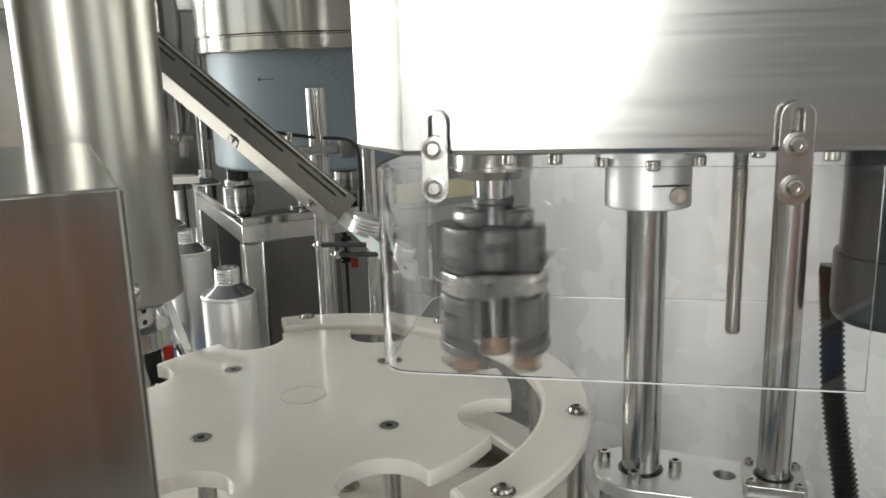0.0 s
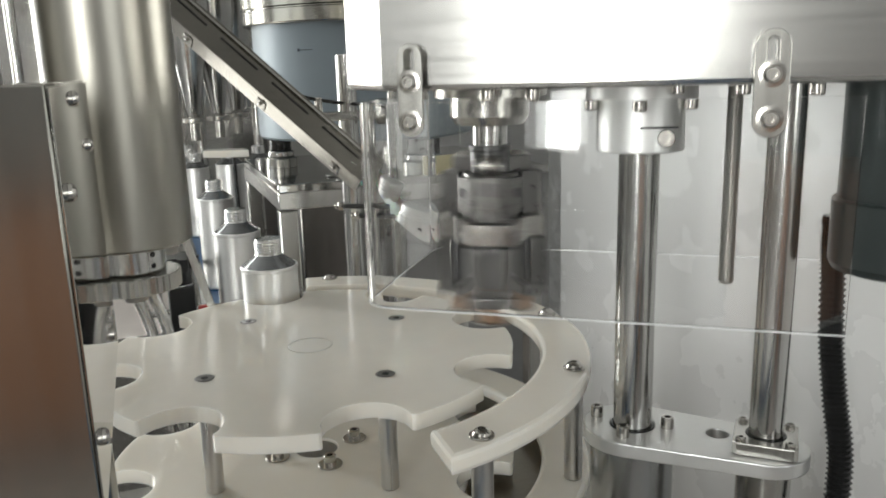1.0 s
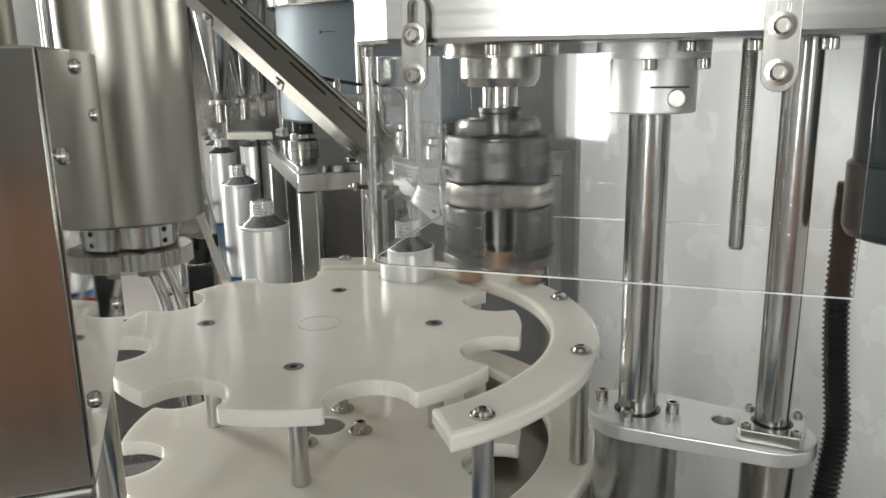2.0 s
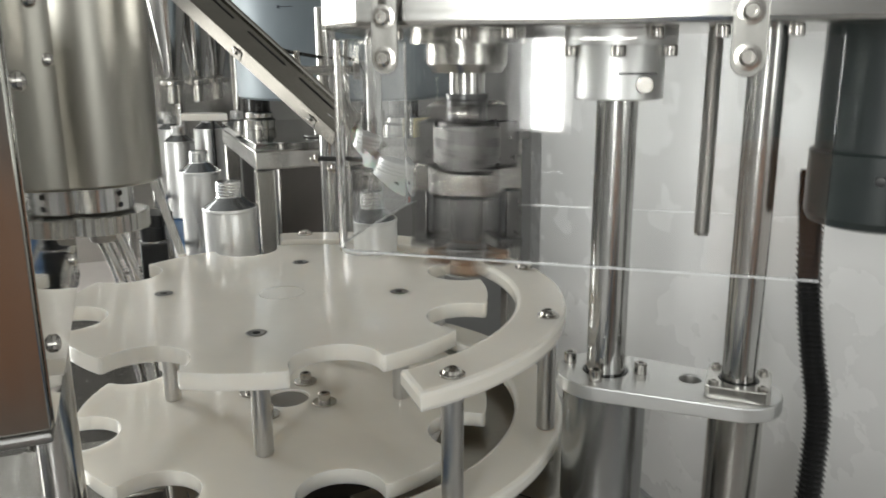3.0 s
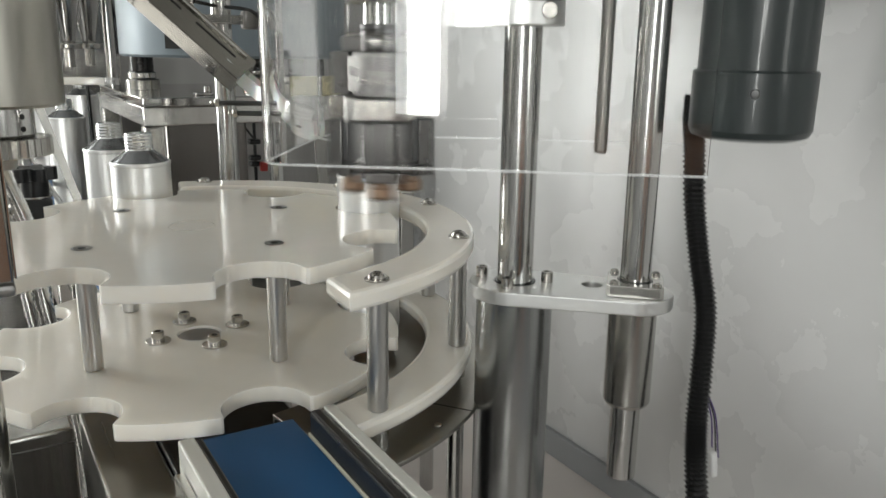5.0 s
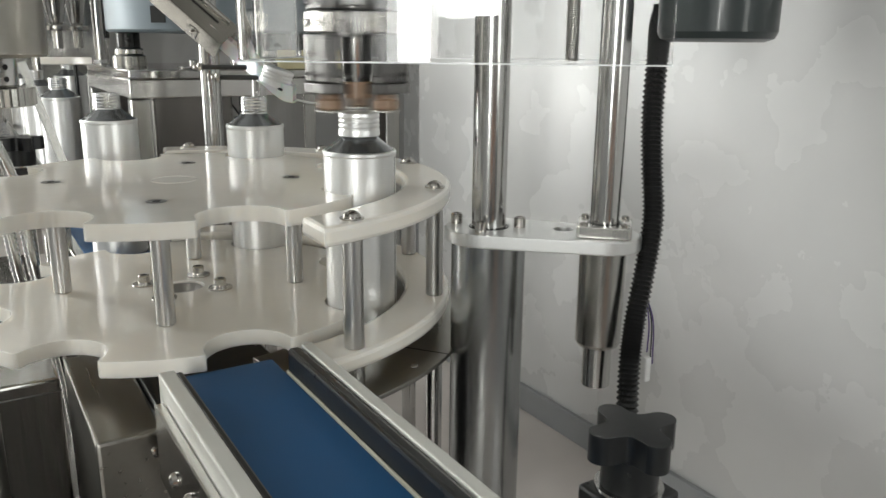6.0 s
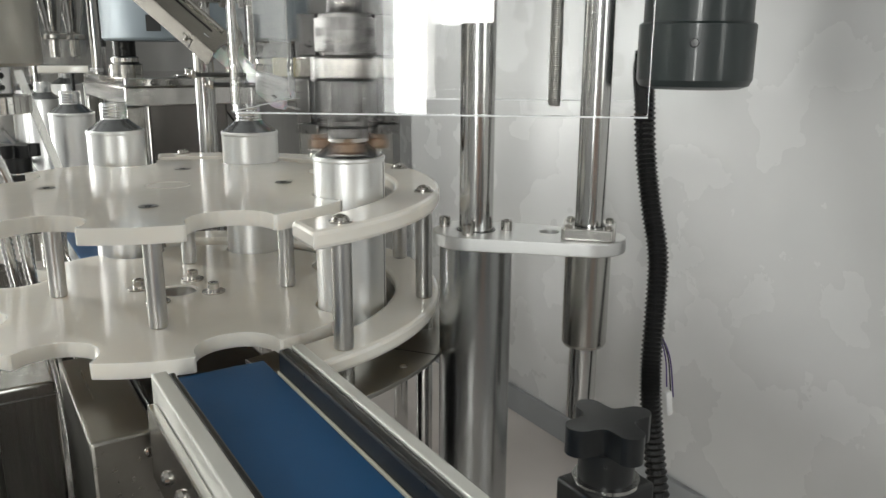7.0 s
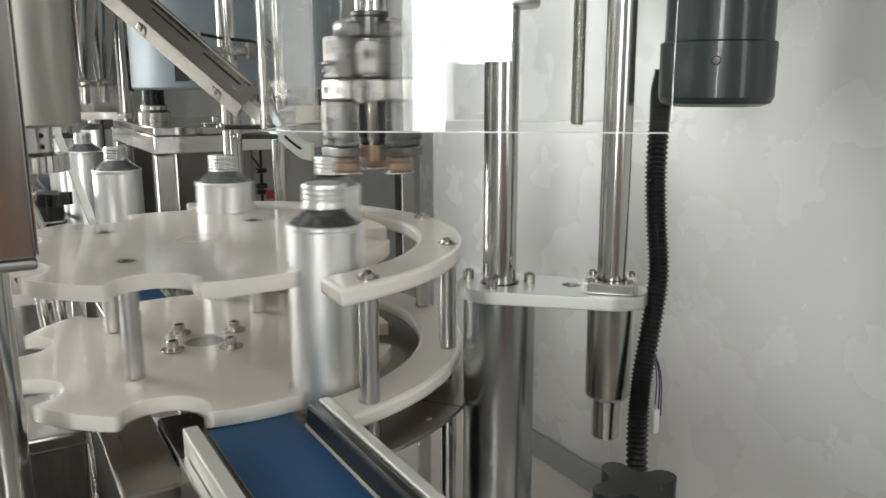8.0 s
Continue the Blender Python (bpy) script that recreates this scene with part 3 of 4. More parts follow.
for k in range(3):
    c = 120 * k + 63.7
    m = pose(0, 0, 0, 0, 0, c)
    gap = pose(0, 0, 0, 0, 0, c + 60)
    arm = part("arm_block", box(0.0225, 0.0415, -0.0145, 0.0145, 1.1605, 1.197, 0.0014, m=m), HEADGREY, head)
    part("arm_notch", box(0.0412, 0.0418, -0.004, 0.004, 1.182, 1.193, 0.0001, m=m), HOLE, arm)
    jaw = part("jaw", box(0.0195, 0.0425, -0.0175, 0.0175, 1.1415, 1.1595, 0.0015, m=m), SCREW, head)
    part("jaw_plate", box(0.0285, 0.0435, -0.0180, -0.0035, 1.100, 1.1405, 0.0016, m=m), HEADGREY, jaw)
    part("jaw_plate", box(0.0285, 0.0435, 0.0035, 0.0180, 1.100, 1.1405, 0.0016, m=m), HEADGREY, jaw)
    part("jaw_web", box(0.0235, 0.0305, -0.0165, 0.0165, 1.104, 1.1410, 0.001, m=m), DARKHEAD, jaw)
    part("jaw_foot", box(0.0215, 0.0445, -0.0185, 0.0185, 1.0905, 1.0995, 0.0012, m=m), HEADGREY, jaw)
    bb = lathe([(0, 1.0765), (0.0105, 1.0765), (0.0115, 1.078), (0.0115, 1.0845), (0.0095, 1.086), (0.0095, 1.0902), (0, 1.0902)], 0.0285, 0, 0, 24, m=m)
    part("roller", bb, COPPER, head)
    part("roller_washer", lathe([(0, 1.0745), (0.0125, 1.0745), (0.0125, 1.0762), (0, 1.0762)], 0.0285, 0, 0, 24, m=m), SCREW, head)
    for d in (-0.0095, 0.0095):
        part("pivot_bolt", rod(0, 0, 0.0412, 0.0438, 0.0032, m=m @ pose(0, d, 1.167, 0, 90, 0)), DARKHEAD, head)
        part("pivot_bolt", rod(0, 0, 0.0422, 0.0450, 0.0034, m=m @ pose(0, d, 1.150, 0, 90, 0)), SCREW, head)
        part("plate_screw", rod(0, 0, 0.0432, 0.0448, 0.0022, m=m @ pose(0, d * 1.2, 1.107, 0, 90, 0)), HOLE, head)
    part("adjusting_screw", rod(0, 0, 0.0412, 0.0510, 0.0024, m=m @ pose(0, 0.002, 1.1735, 0, 90, 0)), SCREW, head)
    part("guide_pin", rod(0, 0, 1.1405, 1.1600, 0.0055, m=gap @ pose(0.0265, 0.004, 0)), CHROME, head)
    part("gap_block", box(0.0205, 0.0300, -0.0125, -0.0025, 1.138, 1.160, 0.0012, m=gap), HEADGREY, head)
    part("gap_plate", box(0.0205, 0.0260, -0.0105, 0.0105, 1.1635, 1.1935, 0.0012, m=gap), HEADGREY, head)
    part("gap_hole", rod(0, 0, 0.0255, 0.0263, 0.0045, m=gap @ pose(0, 0, 1.181, 0, 90, 0)), HOLE, head)
    bb = lathe([(0, -0.006), (0.0080, -0.006), (0.0088, -0.005), (0.0088, 0.005), (0.0080, 0.006), (0, 0.006)], 0, 0, 0, 22, m=m @ pose(0.0255, 0, 1.2045, 90, 0, 0))
    part("cam_roller", bb, SCREW, head)
    part("cam_bracket", box(0.012, 0.0330, -0.0100, -0.0065, 1.1965, 1.2100, 0.0015, m=m), HEADGREY, head)
    part("cam_bracket", box(0.012, 0.0330, 0.0065, 0.0100, 1.1965, 1.2100, 0.0015, m=m), HEADGREY, head)

# ---- corrugated conduit ----
line = smooth_line([(0.5272, 0.4068, 1.166), (0.5253, 0.4074, 1.152), (0.5183, 0.4011, 1.1259), (0.5084, 0.3925, 1.0787), (0.5025, 0.383, 1.0359), (0.4976, 0.3726, 0.9931), (0.4858, 0.3664, 0.9502), (0.4727, 0.3609, 0.9073), (0.4646, 0.3552, 0.873), (0.4584, 0.3471, 0.82), (0.4562, 0.338, 0.74), (0.4551, 0.3358, 0.66)], 250)
PIVOT = Vector((0.530, 0.410, 1.18))
line = [p - PIVOT for p in line]
conduit = tagged(part("conduit", tube_along(line, 0.0096, 18, None, 0.0020), RUBBER, None, smooth=24), "black corrugated cable conduit hanging from the motor", "conduit")
for k, (mat, dx) in enumerate(((WIRE, 0.0), (BLACK, 0.003), (WIRE, 0.005))):
    pts = smooth_line([(0.488, 0.366, 0.930), (0.489 + dx, 0.360, 0.905), (0.486 + dx * 1.5, 0.357, 0.880 - 0.006 * k)], 14)
    part("loose_wire", tube_along([p - PIVOT for p in pts], 0.0007, 6), mat, conduit)
part("connector", box(0.483, 0.490, 0.354, 0.361, 0.853, 0.876, 0.002, m=Matrix.Translation(-PIVOT)), WHITE, conduit)
conduit.location = PIVOT

# ---- outfeed conveyor ----
belt = thing("outfeed_conveyor", "blue belt conveyor between aluminium and black side rails", "conveyor")
part("belt", box(0.1266, 0.2055, -0.75, 0.502, Z_BELT - 0.004, Z_BELT, 0.001), BELT, belt)
part("left_rail", box(0.1088, 0.1205, -0.75, 0.470, 0.855, 0.901, 0.0015), RAIL, belt)
part("left_rail_strip", box(0.1208, 0.1262, -0.75, 0.470, 0.862, 0.8985, 0.0015), BLACK, belt)
part("left_side_plate", box(0.1015, 0.1085, -0.75, 0.455, 0.825, 0.884, 0.0015), STEEL, belt)
part("wear_strip", box(0.2058, 0.2072, -0.75, 0.470, 0.862, 0.8825, 0.0005), CREAM, belt)
part("right_rail", box(0.2185, 0.2278, -0.75, 0.470, 0.855, 0.902, 0.0015), RAIL, belt)
part("right_rail_strip", box(0.2075, 0.2182, -0.75, 0.472, 0.862, 0.9000, 0.003), BLACK, belt)
part("frame", box(0.112, 0.2265, -0.74, 0.44, 0.79, 0.8545, 0.003), STEEL, belt)
part("end_block", box(0.112, 0.2265, 0.4705, 0.60, 0.66, 0.8595, 0.003), BLACK, belt)
part("roller", rod(0, 0, 0.141, 0.207, 0.010, m=pose(0, 0.4985, Z_BELT - 0.0145, 0, 90, 0)), CHROME, belt)
for y in (0.10, 0.36):
    part("leg", box(0.13, 0.16, y, y + 0.03, 0.0 if y < 0.2 else 0.62, 0.80, 0.002), STEEL, belt)
for y, z in ((0.40, 0.842), (0.36, 0.848), (0.30, 0.842)):
    b = lathe([(0, 0), (0.0055, 0), (0.005, 0.003), (0.002, 0.0045), (0, 0.0045)], 0, 0, 0, 18, m=pose(0.1015, y, z + 0.01, 0, -90, 0))
    part("side_bolt", b, SCREW, belt)

cover = thing("drive_cover", "folded polished stainless drive cover beside the conveyor", "machine cover")
part("shell", box(0.0630, 0.1115, 0.4725, 0.66, 0.6595, 0.8545, 0.003), COVER, cover)
part("cover_screw", lathe([(0, 0), (0.0045, 0), (0.004, 0.0025), (0, 0.0035)], 0, 0, 0, 16, m=pose(0.104, 0.4725, 0.838, 90, 0, 0)), SCREW, cover)
gear = thing("gear_cover", "folded polished stainless gear cover under the star wheel", "machine cover")
part("shell", box(-0.13, 0.0615, 0.70, 0.83, 0.6595, 0.82, 0.003), STEEL, gear)
part("lid_seam", box(-0.1305, 0.062, 0.6995, 0.8305, 0.8060, 0.8072, 0.0003), DULL, gear)
skirt = thing("steel_drum", "dark polished steel drum under the star wheel", "machine part")
part("drum", lathe([(0, 0.659), (0.075, 0.659), (0.075, 0.815), (0.07, 0.82), (0, 0.82)], -0.078, 0.572, 0, 56), BARREL, skirt)
part("drum_knob", lathe([(0, 0.82), (0.03, 0.82), (0.03, 0.834), (0.026, 0.838), (0, 0.838)], -0.085, 0.547, 0, 36), BLACK, skirt)

# ---- infeed conveyor and what stands on it ----
IX = 0.165
infeed = thing("infeed_conveyor", "steel infeed conveyor with low side rails", "conveyor")
part("belt", box(IX - 0.037, IX + 0.037, 0.90, 2.33, Z_TRAY - 0.004, Z_TRAY, 0.001), BELT, infeed)
part("frame", box(IX - 0.05, IX + 0.05, 0.92, 2.33, 0.80, 0.866, 0.003), STEEL, infeed)
part("guide_rail", box(IX - 0.044, IX - 0.038, 0.93, 2.3, 0.915, 0.925, 0.002), DARKHEAD, infeed)
part("guide_rail", box(IX + 0.038, IX + 0.044, 0.98, 2.3, 0.915, 0.925, 0.002), DARKHEAD, infeed)
for y in (1.1, 1.5, 1.9):
    part("leg", box(IX - 0.045, IX - 0.02, y, y + 0.025, 0.62, 0.80, 0.002), STEEL, infeed)
    part("leg", box(IX + 0.02, IX + 0.045, y, y + 0.025, 0.62, 0.80, 0.002), STEEL, infeed)
for y in (1.05, 1.45, 1.85):
    part("rail_bracket", box(IX - 0.062, IX - 0.0442, y, y + 0.012, 0.83, 0.93, 0.001), STEEL, infeed)
    part("rail_bracket", box(IX + 0.0442, IX + 0.062, y, y + 0.012, 0.83, 0.93, 0.001), STEEL, infeed)

# bottle, built once
bottle = thing("bottle", "plain silver aluminium bottle with a grey shoulder and threaded neck", "bottle", "aluminium bottles")
part("can_body", lathe([(0, 0.003), (0.029, 0.0), (0.0318, 0.0012), (0.033, 0.004), (0.033, 0.166), (0.0337, 0.1672), (0.0337, 0.1698), (0.0328, 0.1708), (0.031, 0.1705)], n=56), CAN, bottle)
part("seam", box(0.0329, 0.0333, -0.0016, 0.0016, 0.006, 0.165), DULL, bottle)
part("shoulder", lathe([(0.0325, 0.1695), (0.030, 0.172), (0.020, 0.1795), (0.0165, 0.1825), (0.0155, 0.1835)], n=48), CONE, bottle)
prof = [(0.0155, 0.1825), (0.0162, 0.1835)]
for i in range(4):
    z = 0.1855 + 0.0038 * i
    prof += [(0.0147, z), (0.0158, z + 0.0012), (0.0158, z + 0.0022), (0.0147, z + 0.0034)]
prof += [(0.0150, 0.2015), (0.0146, 0.2025), (0.0132, 0.2025), (0.0132, 0.19), (0.0, 0.19)]
part("threaded_neck", lathe(prof, n=40), NECK, bottle, smooth=50)
bottles = [bottle] + [copy_thing(bottle, pose(0, 0, 0)) for _ in range(7)]
for ob, (x, y) in zip(bottles[6:], ((0.235, 1.86), (0.31, 1.93))):
    ob.matrix_world = pose(x, y, Z_TRAY + 0.02, 0, 0, 40)

# caps
cap = thing("screw_closure", "silver aluminium screw cap with rolled threads", "closure", "screw caps")
prof = [(0, 0.0214), (0.0165, 0.0214), (0.0182, 0.0206), (0.0187, 0.0190)]
for i in range(3):
    z = 0.0170 - 0.0042 * i
    prof += [(0.0187, z), (0.0181, z - 0.0012), (0.0181, z - 0.0018), (0.0187, z - 0.0030)]
prof += [(0.0189, 0.0035), (0.0189, 0.0005), (0.0184, 0.0), (0.0162, 0.0), (0.0162, 0.0190), (0, 0.0194)]
part("cap_shell", lathe(prof, n=40), CAN, cap)
part("liner", lathe([(0, 0.0184), (0.0155, 0.0184), (0.0155, 0.0189), (0, 0.0189)], n=28), WHITE, cap)
caps = [cap, copy_thing(cap, pose(0, 0, 0))]

# ---- cap chute ----
V = Vector((0.1185, -0.0734, -0.1234))
TOPC = Vector((0.179, 0.9994, 1.2644)) - V * 1.7
ENDC = Vector((0.179, 0.9994, 1.2644)) + V * 1.08
chute = thing("cap_chute", "slotted stainless cap chute sloping down to the star wheel", "chute")
L = (ENDC - TOPC).length
xa = V.normalized()
za = Vector((-0.10, -0.75, 0.75))               # the slotted side faces the aisle
za = (za - xa * za.dot(xa)).normalized()
ya = za.cross(xa)
CM = Matrix(((xa.x, ya.x, za.x, TOPC.x), (xa.y, ya.y, za.y, TOPC.y), (xa.z, ya.z, za.z, TOPC.z), (0, 0, 0, 1)))
b = box(0, L, -0.017, 0.017, -0.012, -0.010, 0.0004, m=CM)
box(0, L, -0.019, -0.0172, -0.014, 0.014, 0.0004, b, CM)
box(0, L, 0.0172, 0.019, -0.014, 0.014, 0.0004, b, CM)
part("channel", b, BRIGHT_CHUTE, chute)
part("top_guide", box(0, L, -0.0195, 0.0195, 0.0142, 0.016, 0.0004, m=CM), DIM_CHUTE, chute, "slotted steel cover")
part("end_stop", box(L - 0.002, L, -0.0171, 0.0171, -0.0099, 0.0141, 0.0003, m=CM), STEEL, chute)
part("edge_gap", box(0, L - 0.012, 0.0148, 0.0158, 0.0155, 0.0163, 0.0001, m=CM), HOLE, chute)
part("edge_guide", box(0, L - 0.012, 0.0115, 0.0145, 0.0162, 0.0195, 0.0006, m=CM), STEEL, chute)
for k in range(6):
    u = L - 0.075 - 0.083 * k
    part("slot", box(u - 0.006, u + 0.054, 0.0018, 0.0046, 0.0158, 0.0164, 0.0002, m=CM), HOLE, chute)
for u in (0.24, 0.36, 0.48):
    part("side_screw", rod(0, 0, 0, 0.005, 0.0022, m=CM @ pose(u, -0.019, 0.0, 90, 0, 0)), SCREW, chute)
    part("slide_bracket", box(u - 0.007, u + 0.007, -0.0205, -0.0192, -0.012, 0.005, 0.0008, m=CM), STEEL, chute)
# the lip that lays a cap on the passing bottle
lip = smooth_line([ENDC - V * 0.10, ENDC + V * 0.10, Vector((0.330, 0.862, 1.098)), Vector((0.347, 0.838, 1.078)), Vector((0.356, 0.822, 1.0735))], 20)
side = V.cross(Vector((0, 0, 1))).normalized()


def strip(points, wide, low, high, wall):
    """A curved trough along the points, with upright side walls."""
    b, prev = bmesh.new(), None
    for i, p in enumerate(points):
        w = wide(i / (len(points) - 1))
        q = [b.verts.new(p + side * c + Vector((0, 0, dz))) for c, dz in ((-w, high), (-w, low), (w, low), (w, high), (w - wall, high), (w - wall, low + wall), (-w + wall, low + wall), (-w + wall, high))]
        if prev:
            for k in range(8):
                b.faces.new((prev[k], prev[(k + 1) % 8], q[(k + 1) % 8], q[k]))
        else:
            b.faces.new(q)
        prev = q
    b.faces.new(prev[::-1])
    return b


mouth = part("cap_lip", strip(lip, lambda u: 0.0165 - 0.006 * max(0.0, u - 0.75) / 0.25, -0.010, 0.010, 0.0015), FROST, chute, "milky plastic cap placing lip")
part("lip_slit", tube_along([p + side * 0.0168 + Vector((0, 0, 0.002)) for p in lip[11:16]], 0.0016, 6), HOLE, mouth)
part("tongue", tube_along(smooth_line([lip[-1] + Vector((0, 0, -0.006)), lip[-1] + Vector((0.016, -0.018, -0.010)), lip[-1] + Vector((0.034, -0.038, -0.011))], 10), 0.0014, 6), WHITE, mouth)
for dx, dz in ((-0.020, 0.004), (-0.002, -0.008)):
    sm = pose(0.305 + dx, 0.862 - dx * 0.5, 1.100 + dz, 90, 0, 58)
    part("spring_screw", rod(0, 0, -0.022, 0.030, 0.0030, m=sm), DARKHEAD, chute)
    part("screw_nut", rod(0, 0, -0.028, -0.022, 0.0055, n=6, m=sm), SCREW, chute)
    part("screw_tip", rod(0, 0, -0.033, -0.028, 0.0035, m=sm), SCREW, chute)

stand = thing("chute_stand", "two polished round posts holding the cap chute", "stand")
part("post", rod(0.3152, 1.0326, 0.62, 1.283, 0.0135), CHROME, stand)
part("post", rod(0.363, 0.974, 0.62, 1.283, 0.009), CHROME, stand)
part("clamp_arm", box(0.255, 0.36, 1.018, 1.046, 1.196, 1.208, 0.002), STEEL, stand)
part("clamp_block", box(0.34, 0.368, 1.01, 1.03, 1.19, 1.214, 0.003), DULL, stand)
part("clamp_screw", rod(0, 0, 0, 0.02, 0.005, m=pose(0.275, 1.03, 1.208, 0, 0, 0)), SCREW, stand)
part("sensor_cable", tube_along(smooth_line([(0.19, 1.02, 1.275), (0.24, 1.03, 1.235), (0.30, 1.025, 1.22), (0.352, 1.01, 1.212), (0.36, 1.0, 1.18), (0.357, 1.0, 1.10)], 40), 0.0024, 8), RUBBER, stand)
b = thing("sensor_bracket", "black sensor with red lamp on a thin post", "sensor")
part("post", rod(0.484, 1.445, 0.655, 1.0455, 0.0032), BLACK, b)
for z in (0.945, 0.957, 0.988):
    part("clamp", box(0.472, 0.494, 1.436, 1.455, z - 0.005, z + 0.005, 0.003), BLACK, b)
part("red_sensor", box(0.488, 0.502, 1.424, 1.4355, 0.932, 0.950, 0.002), RED, b)
part("lever", tube_along([(0.484, 1.44, 0.99), (0.460, 1.43, 1.02)], 0.002, 8), BLACK, b)

# ---- bowl feeder on its table ----
TX, TY, TR = 0.448, 1.411, 0.20
bowl = thing("bowl_feeder", "vibrating bowl feeder with steel rim and blue protective film", "bowl feeder")
part("drum", lathe([(0, 1.148), (TR - 0.004, 1.148), (TR, 1.152), (TR, 1.3385), (0, 1.3385)], TX, TY, 0, 80), FILM, bowl, "drum wrapped in pale blue film")
part("rim_band", lathe([(TR - 0.01, 1.3387), (TR + 0.013, 1.3387), (TR + 0.015, 1.341), (TR + 0.015, 1.361), (TR + 0.012, 1.3625), (TR + 0.012, 1.364)], TX, TY, 0, 80), MIRROR, bowl)
part("bowl", lathe([(TR + 0.012, 1.3641), (TR + 0.016, 1.366), (TR + 0.016, 1.47), (TR + 0.019, 1.474), (TR + 0.010, 1.475), (TR + 0.010, 1.38), (0, 1.375)], TX, TY, 0, 80), MIRROR, bowl)
for a in (166, -75, 60):
    x, y = TX + 0.165 * math.cos(radians(a)), TY + 0.165 * math.sin(radians(a))
    part("rubber_foot", rod(x, y, 1.121, 1.148, 0.020), RUBBER, bowl)
    part("foot_pad", lathe([(0, 1.0905), (0.029, 1.0905), (0.029, 1.1065), (0.027, 1.1085), (0, 1.1085)], x, y, 0, 32), STEEL, bowl)
    part("foot_ring", lathe([(0, 1.1086), (0.0235, 1.1086), (0.0245, 1.111), (0.0245, 1.1185), (0.0225, 1.1209), (0, 1.1209)], x, y, 0, 32), CHROME, bowl)
mk = math.degrees(math.atan2(1.267 - TY, 0.3085 - TX))
for i, (da, dz, w, h) in enumerate(((0, 0.0, 0.028, 0.0012), (-3.6, 0.0, 0.004, 0.005))):
    part("printed_arrow", box(0, 0.0008, -w / 2, w / 2, -h / 2, h / 2, m=pose(TX, TY, 1.2955 + dz, 0, 0, mk + da) @ pose(TR - 0.0002, 0, 0)), INK, bowl)
for i in range(9):
    part("printed_bar", box(0, 0.0006, -0.008, 0.008, -0.0009, 0.0009, m=pose(TX, TY, 1.327 - 0.006 * i, 0, 0, mk + 22 + 2.3 * i) @ pose(TR - 0.0002, 0, 0, 35, 0, 0)), FAINT, bowl)
for i in range(3):
    part("printed_bar", box(0, 0.0006, -0.007, 0.007, -0.0012, 0.0012, m=pose(TX, TY, 1.178 - 0.007 * i, 0, 0, mk + 5 + 1.5 * i) @ pose(TR - 0.0002, 0, 0, 30, 0, 0)), FAINT, bowl)
part("rating_plate", box(0, 0.0012, -0.013, 0.013, -0.013, 0.013, m=pose(TX, TY, 1.175, 0, 0, mk - 2) @ pose(TR, 0, 0)), BLACK, bowl)

table = thing("feeder_table", "stainless steel table with square tube legs", "table")
part("top", box(0.240, 0.72, 1.206, 1.63, 1.076, 1.090, 0.002), TABLETOP, table)
part("apron", box(0.242, 0.714, 1.221, 1.654, 1.046, 1.0755, 0.002), SHEET, table)
for x in (0.242, 0.684):
    for y in (1.221, 1.624):
        part("leg", box(x, x + 0.03, y, y + 0.03, 0.0, 1.0455, 0.003), STEEL, table)
part("rear_panel", box(0.274, 0.682, 1.62, 1.624, 0.65, 1.04), DULL, table)
part("control_box", box(0.29, 0.425, 1.30, 1.44, 0.80, 1.0455, 0.004), DARKSTEEL, table)
part("toggle_plate", box(0.33, 0.375, 1.25, 1.275, 1.0902, 1.0935, 0.001), CHROME, table)
part("toggle_knob", rod(0.352, 1.262, 1.0935, 1.104, 0.006), CHROME, table)

# sheet of yellowish card lying behind the chute posts
tagged(part("yellow_panel", box(0.472, 0.64, 1.19, 1.198, 1.0905, 1.121, 0.001), YELLOW), "pale yellow strip along the feeder table edge", "panel")

# ---- filling station ----
fill = thing("filling_head_cover", "folded stainless cover box of the filling unit", "machine cover")
part("shell", box(-0.42, 0.0165, 0.307, 0.56, 1.073, 1.261, 0.0012), MIRROR, fill)
part("side_panel", box(0.0167, 0.0177, 0.3085, 0.559, 1.0745, 1.2595, 0.0003), POLISHED, fill, "mirror polished side panel")
part("lower_lip", box(-0.42, 0.0168, 0.3055, 0.34, 1.0675, 1.0729, 0.002), DULL, fill)
for y, z in ((0.426, 1.252), (0.503, 1.222), (0.335, 1.215), (0.34, 1.10), (0.50, 1.10)):
    b = lathe([(0, 0), (0.0042, 0), (0.0040, 0.0016), (0.0026, 0.0030), (0.0016, 0.0030), (0.0015, 0.0012), (0, 0.0012)], 0, 0, 0, 20, m=pose(0.0178, y, z, 0, 90, 0))
    part("cover_screw", b, SCREW, fill)
part("cover_post", box(-0.41, -0.37, 0.46, 0.50, 0.6205, 1.0735, 0.003), STEEL, fill)
part("cover_post", rod(-0.006, 0.527, 0.6595, 1.0725, 0.0135), CHROME, fill)
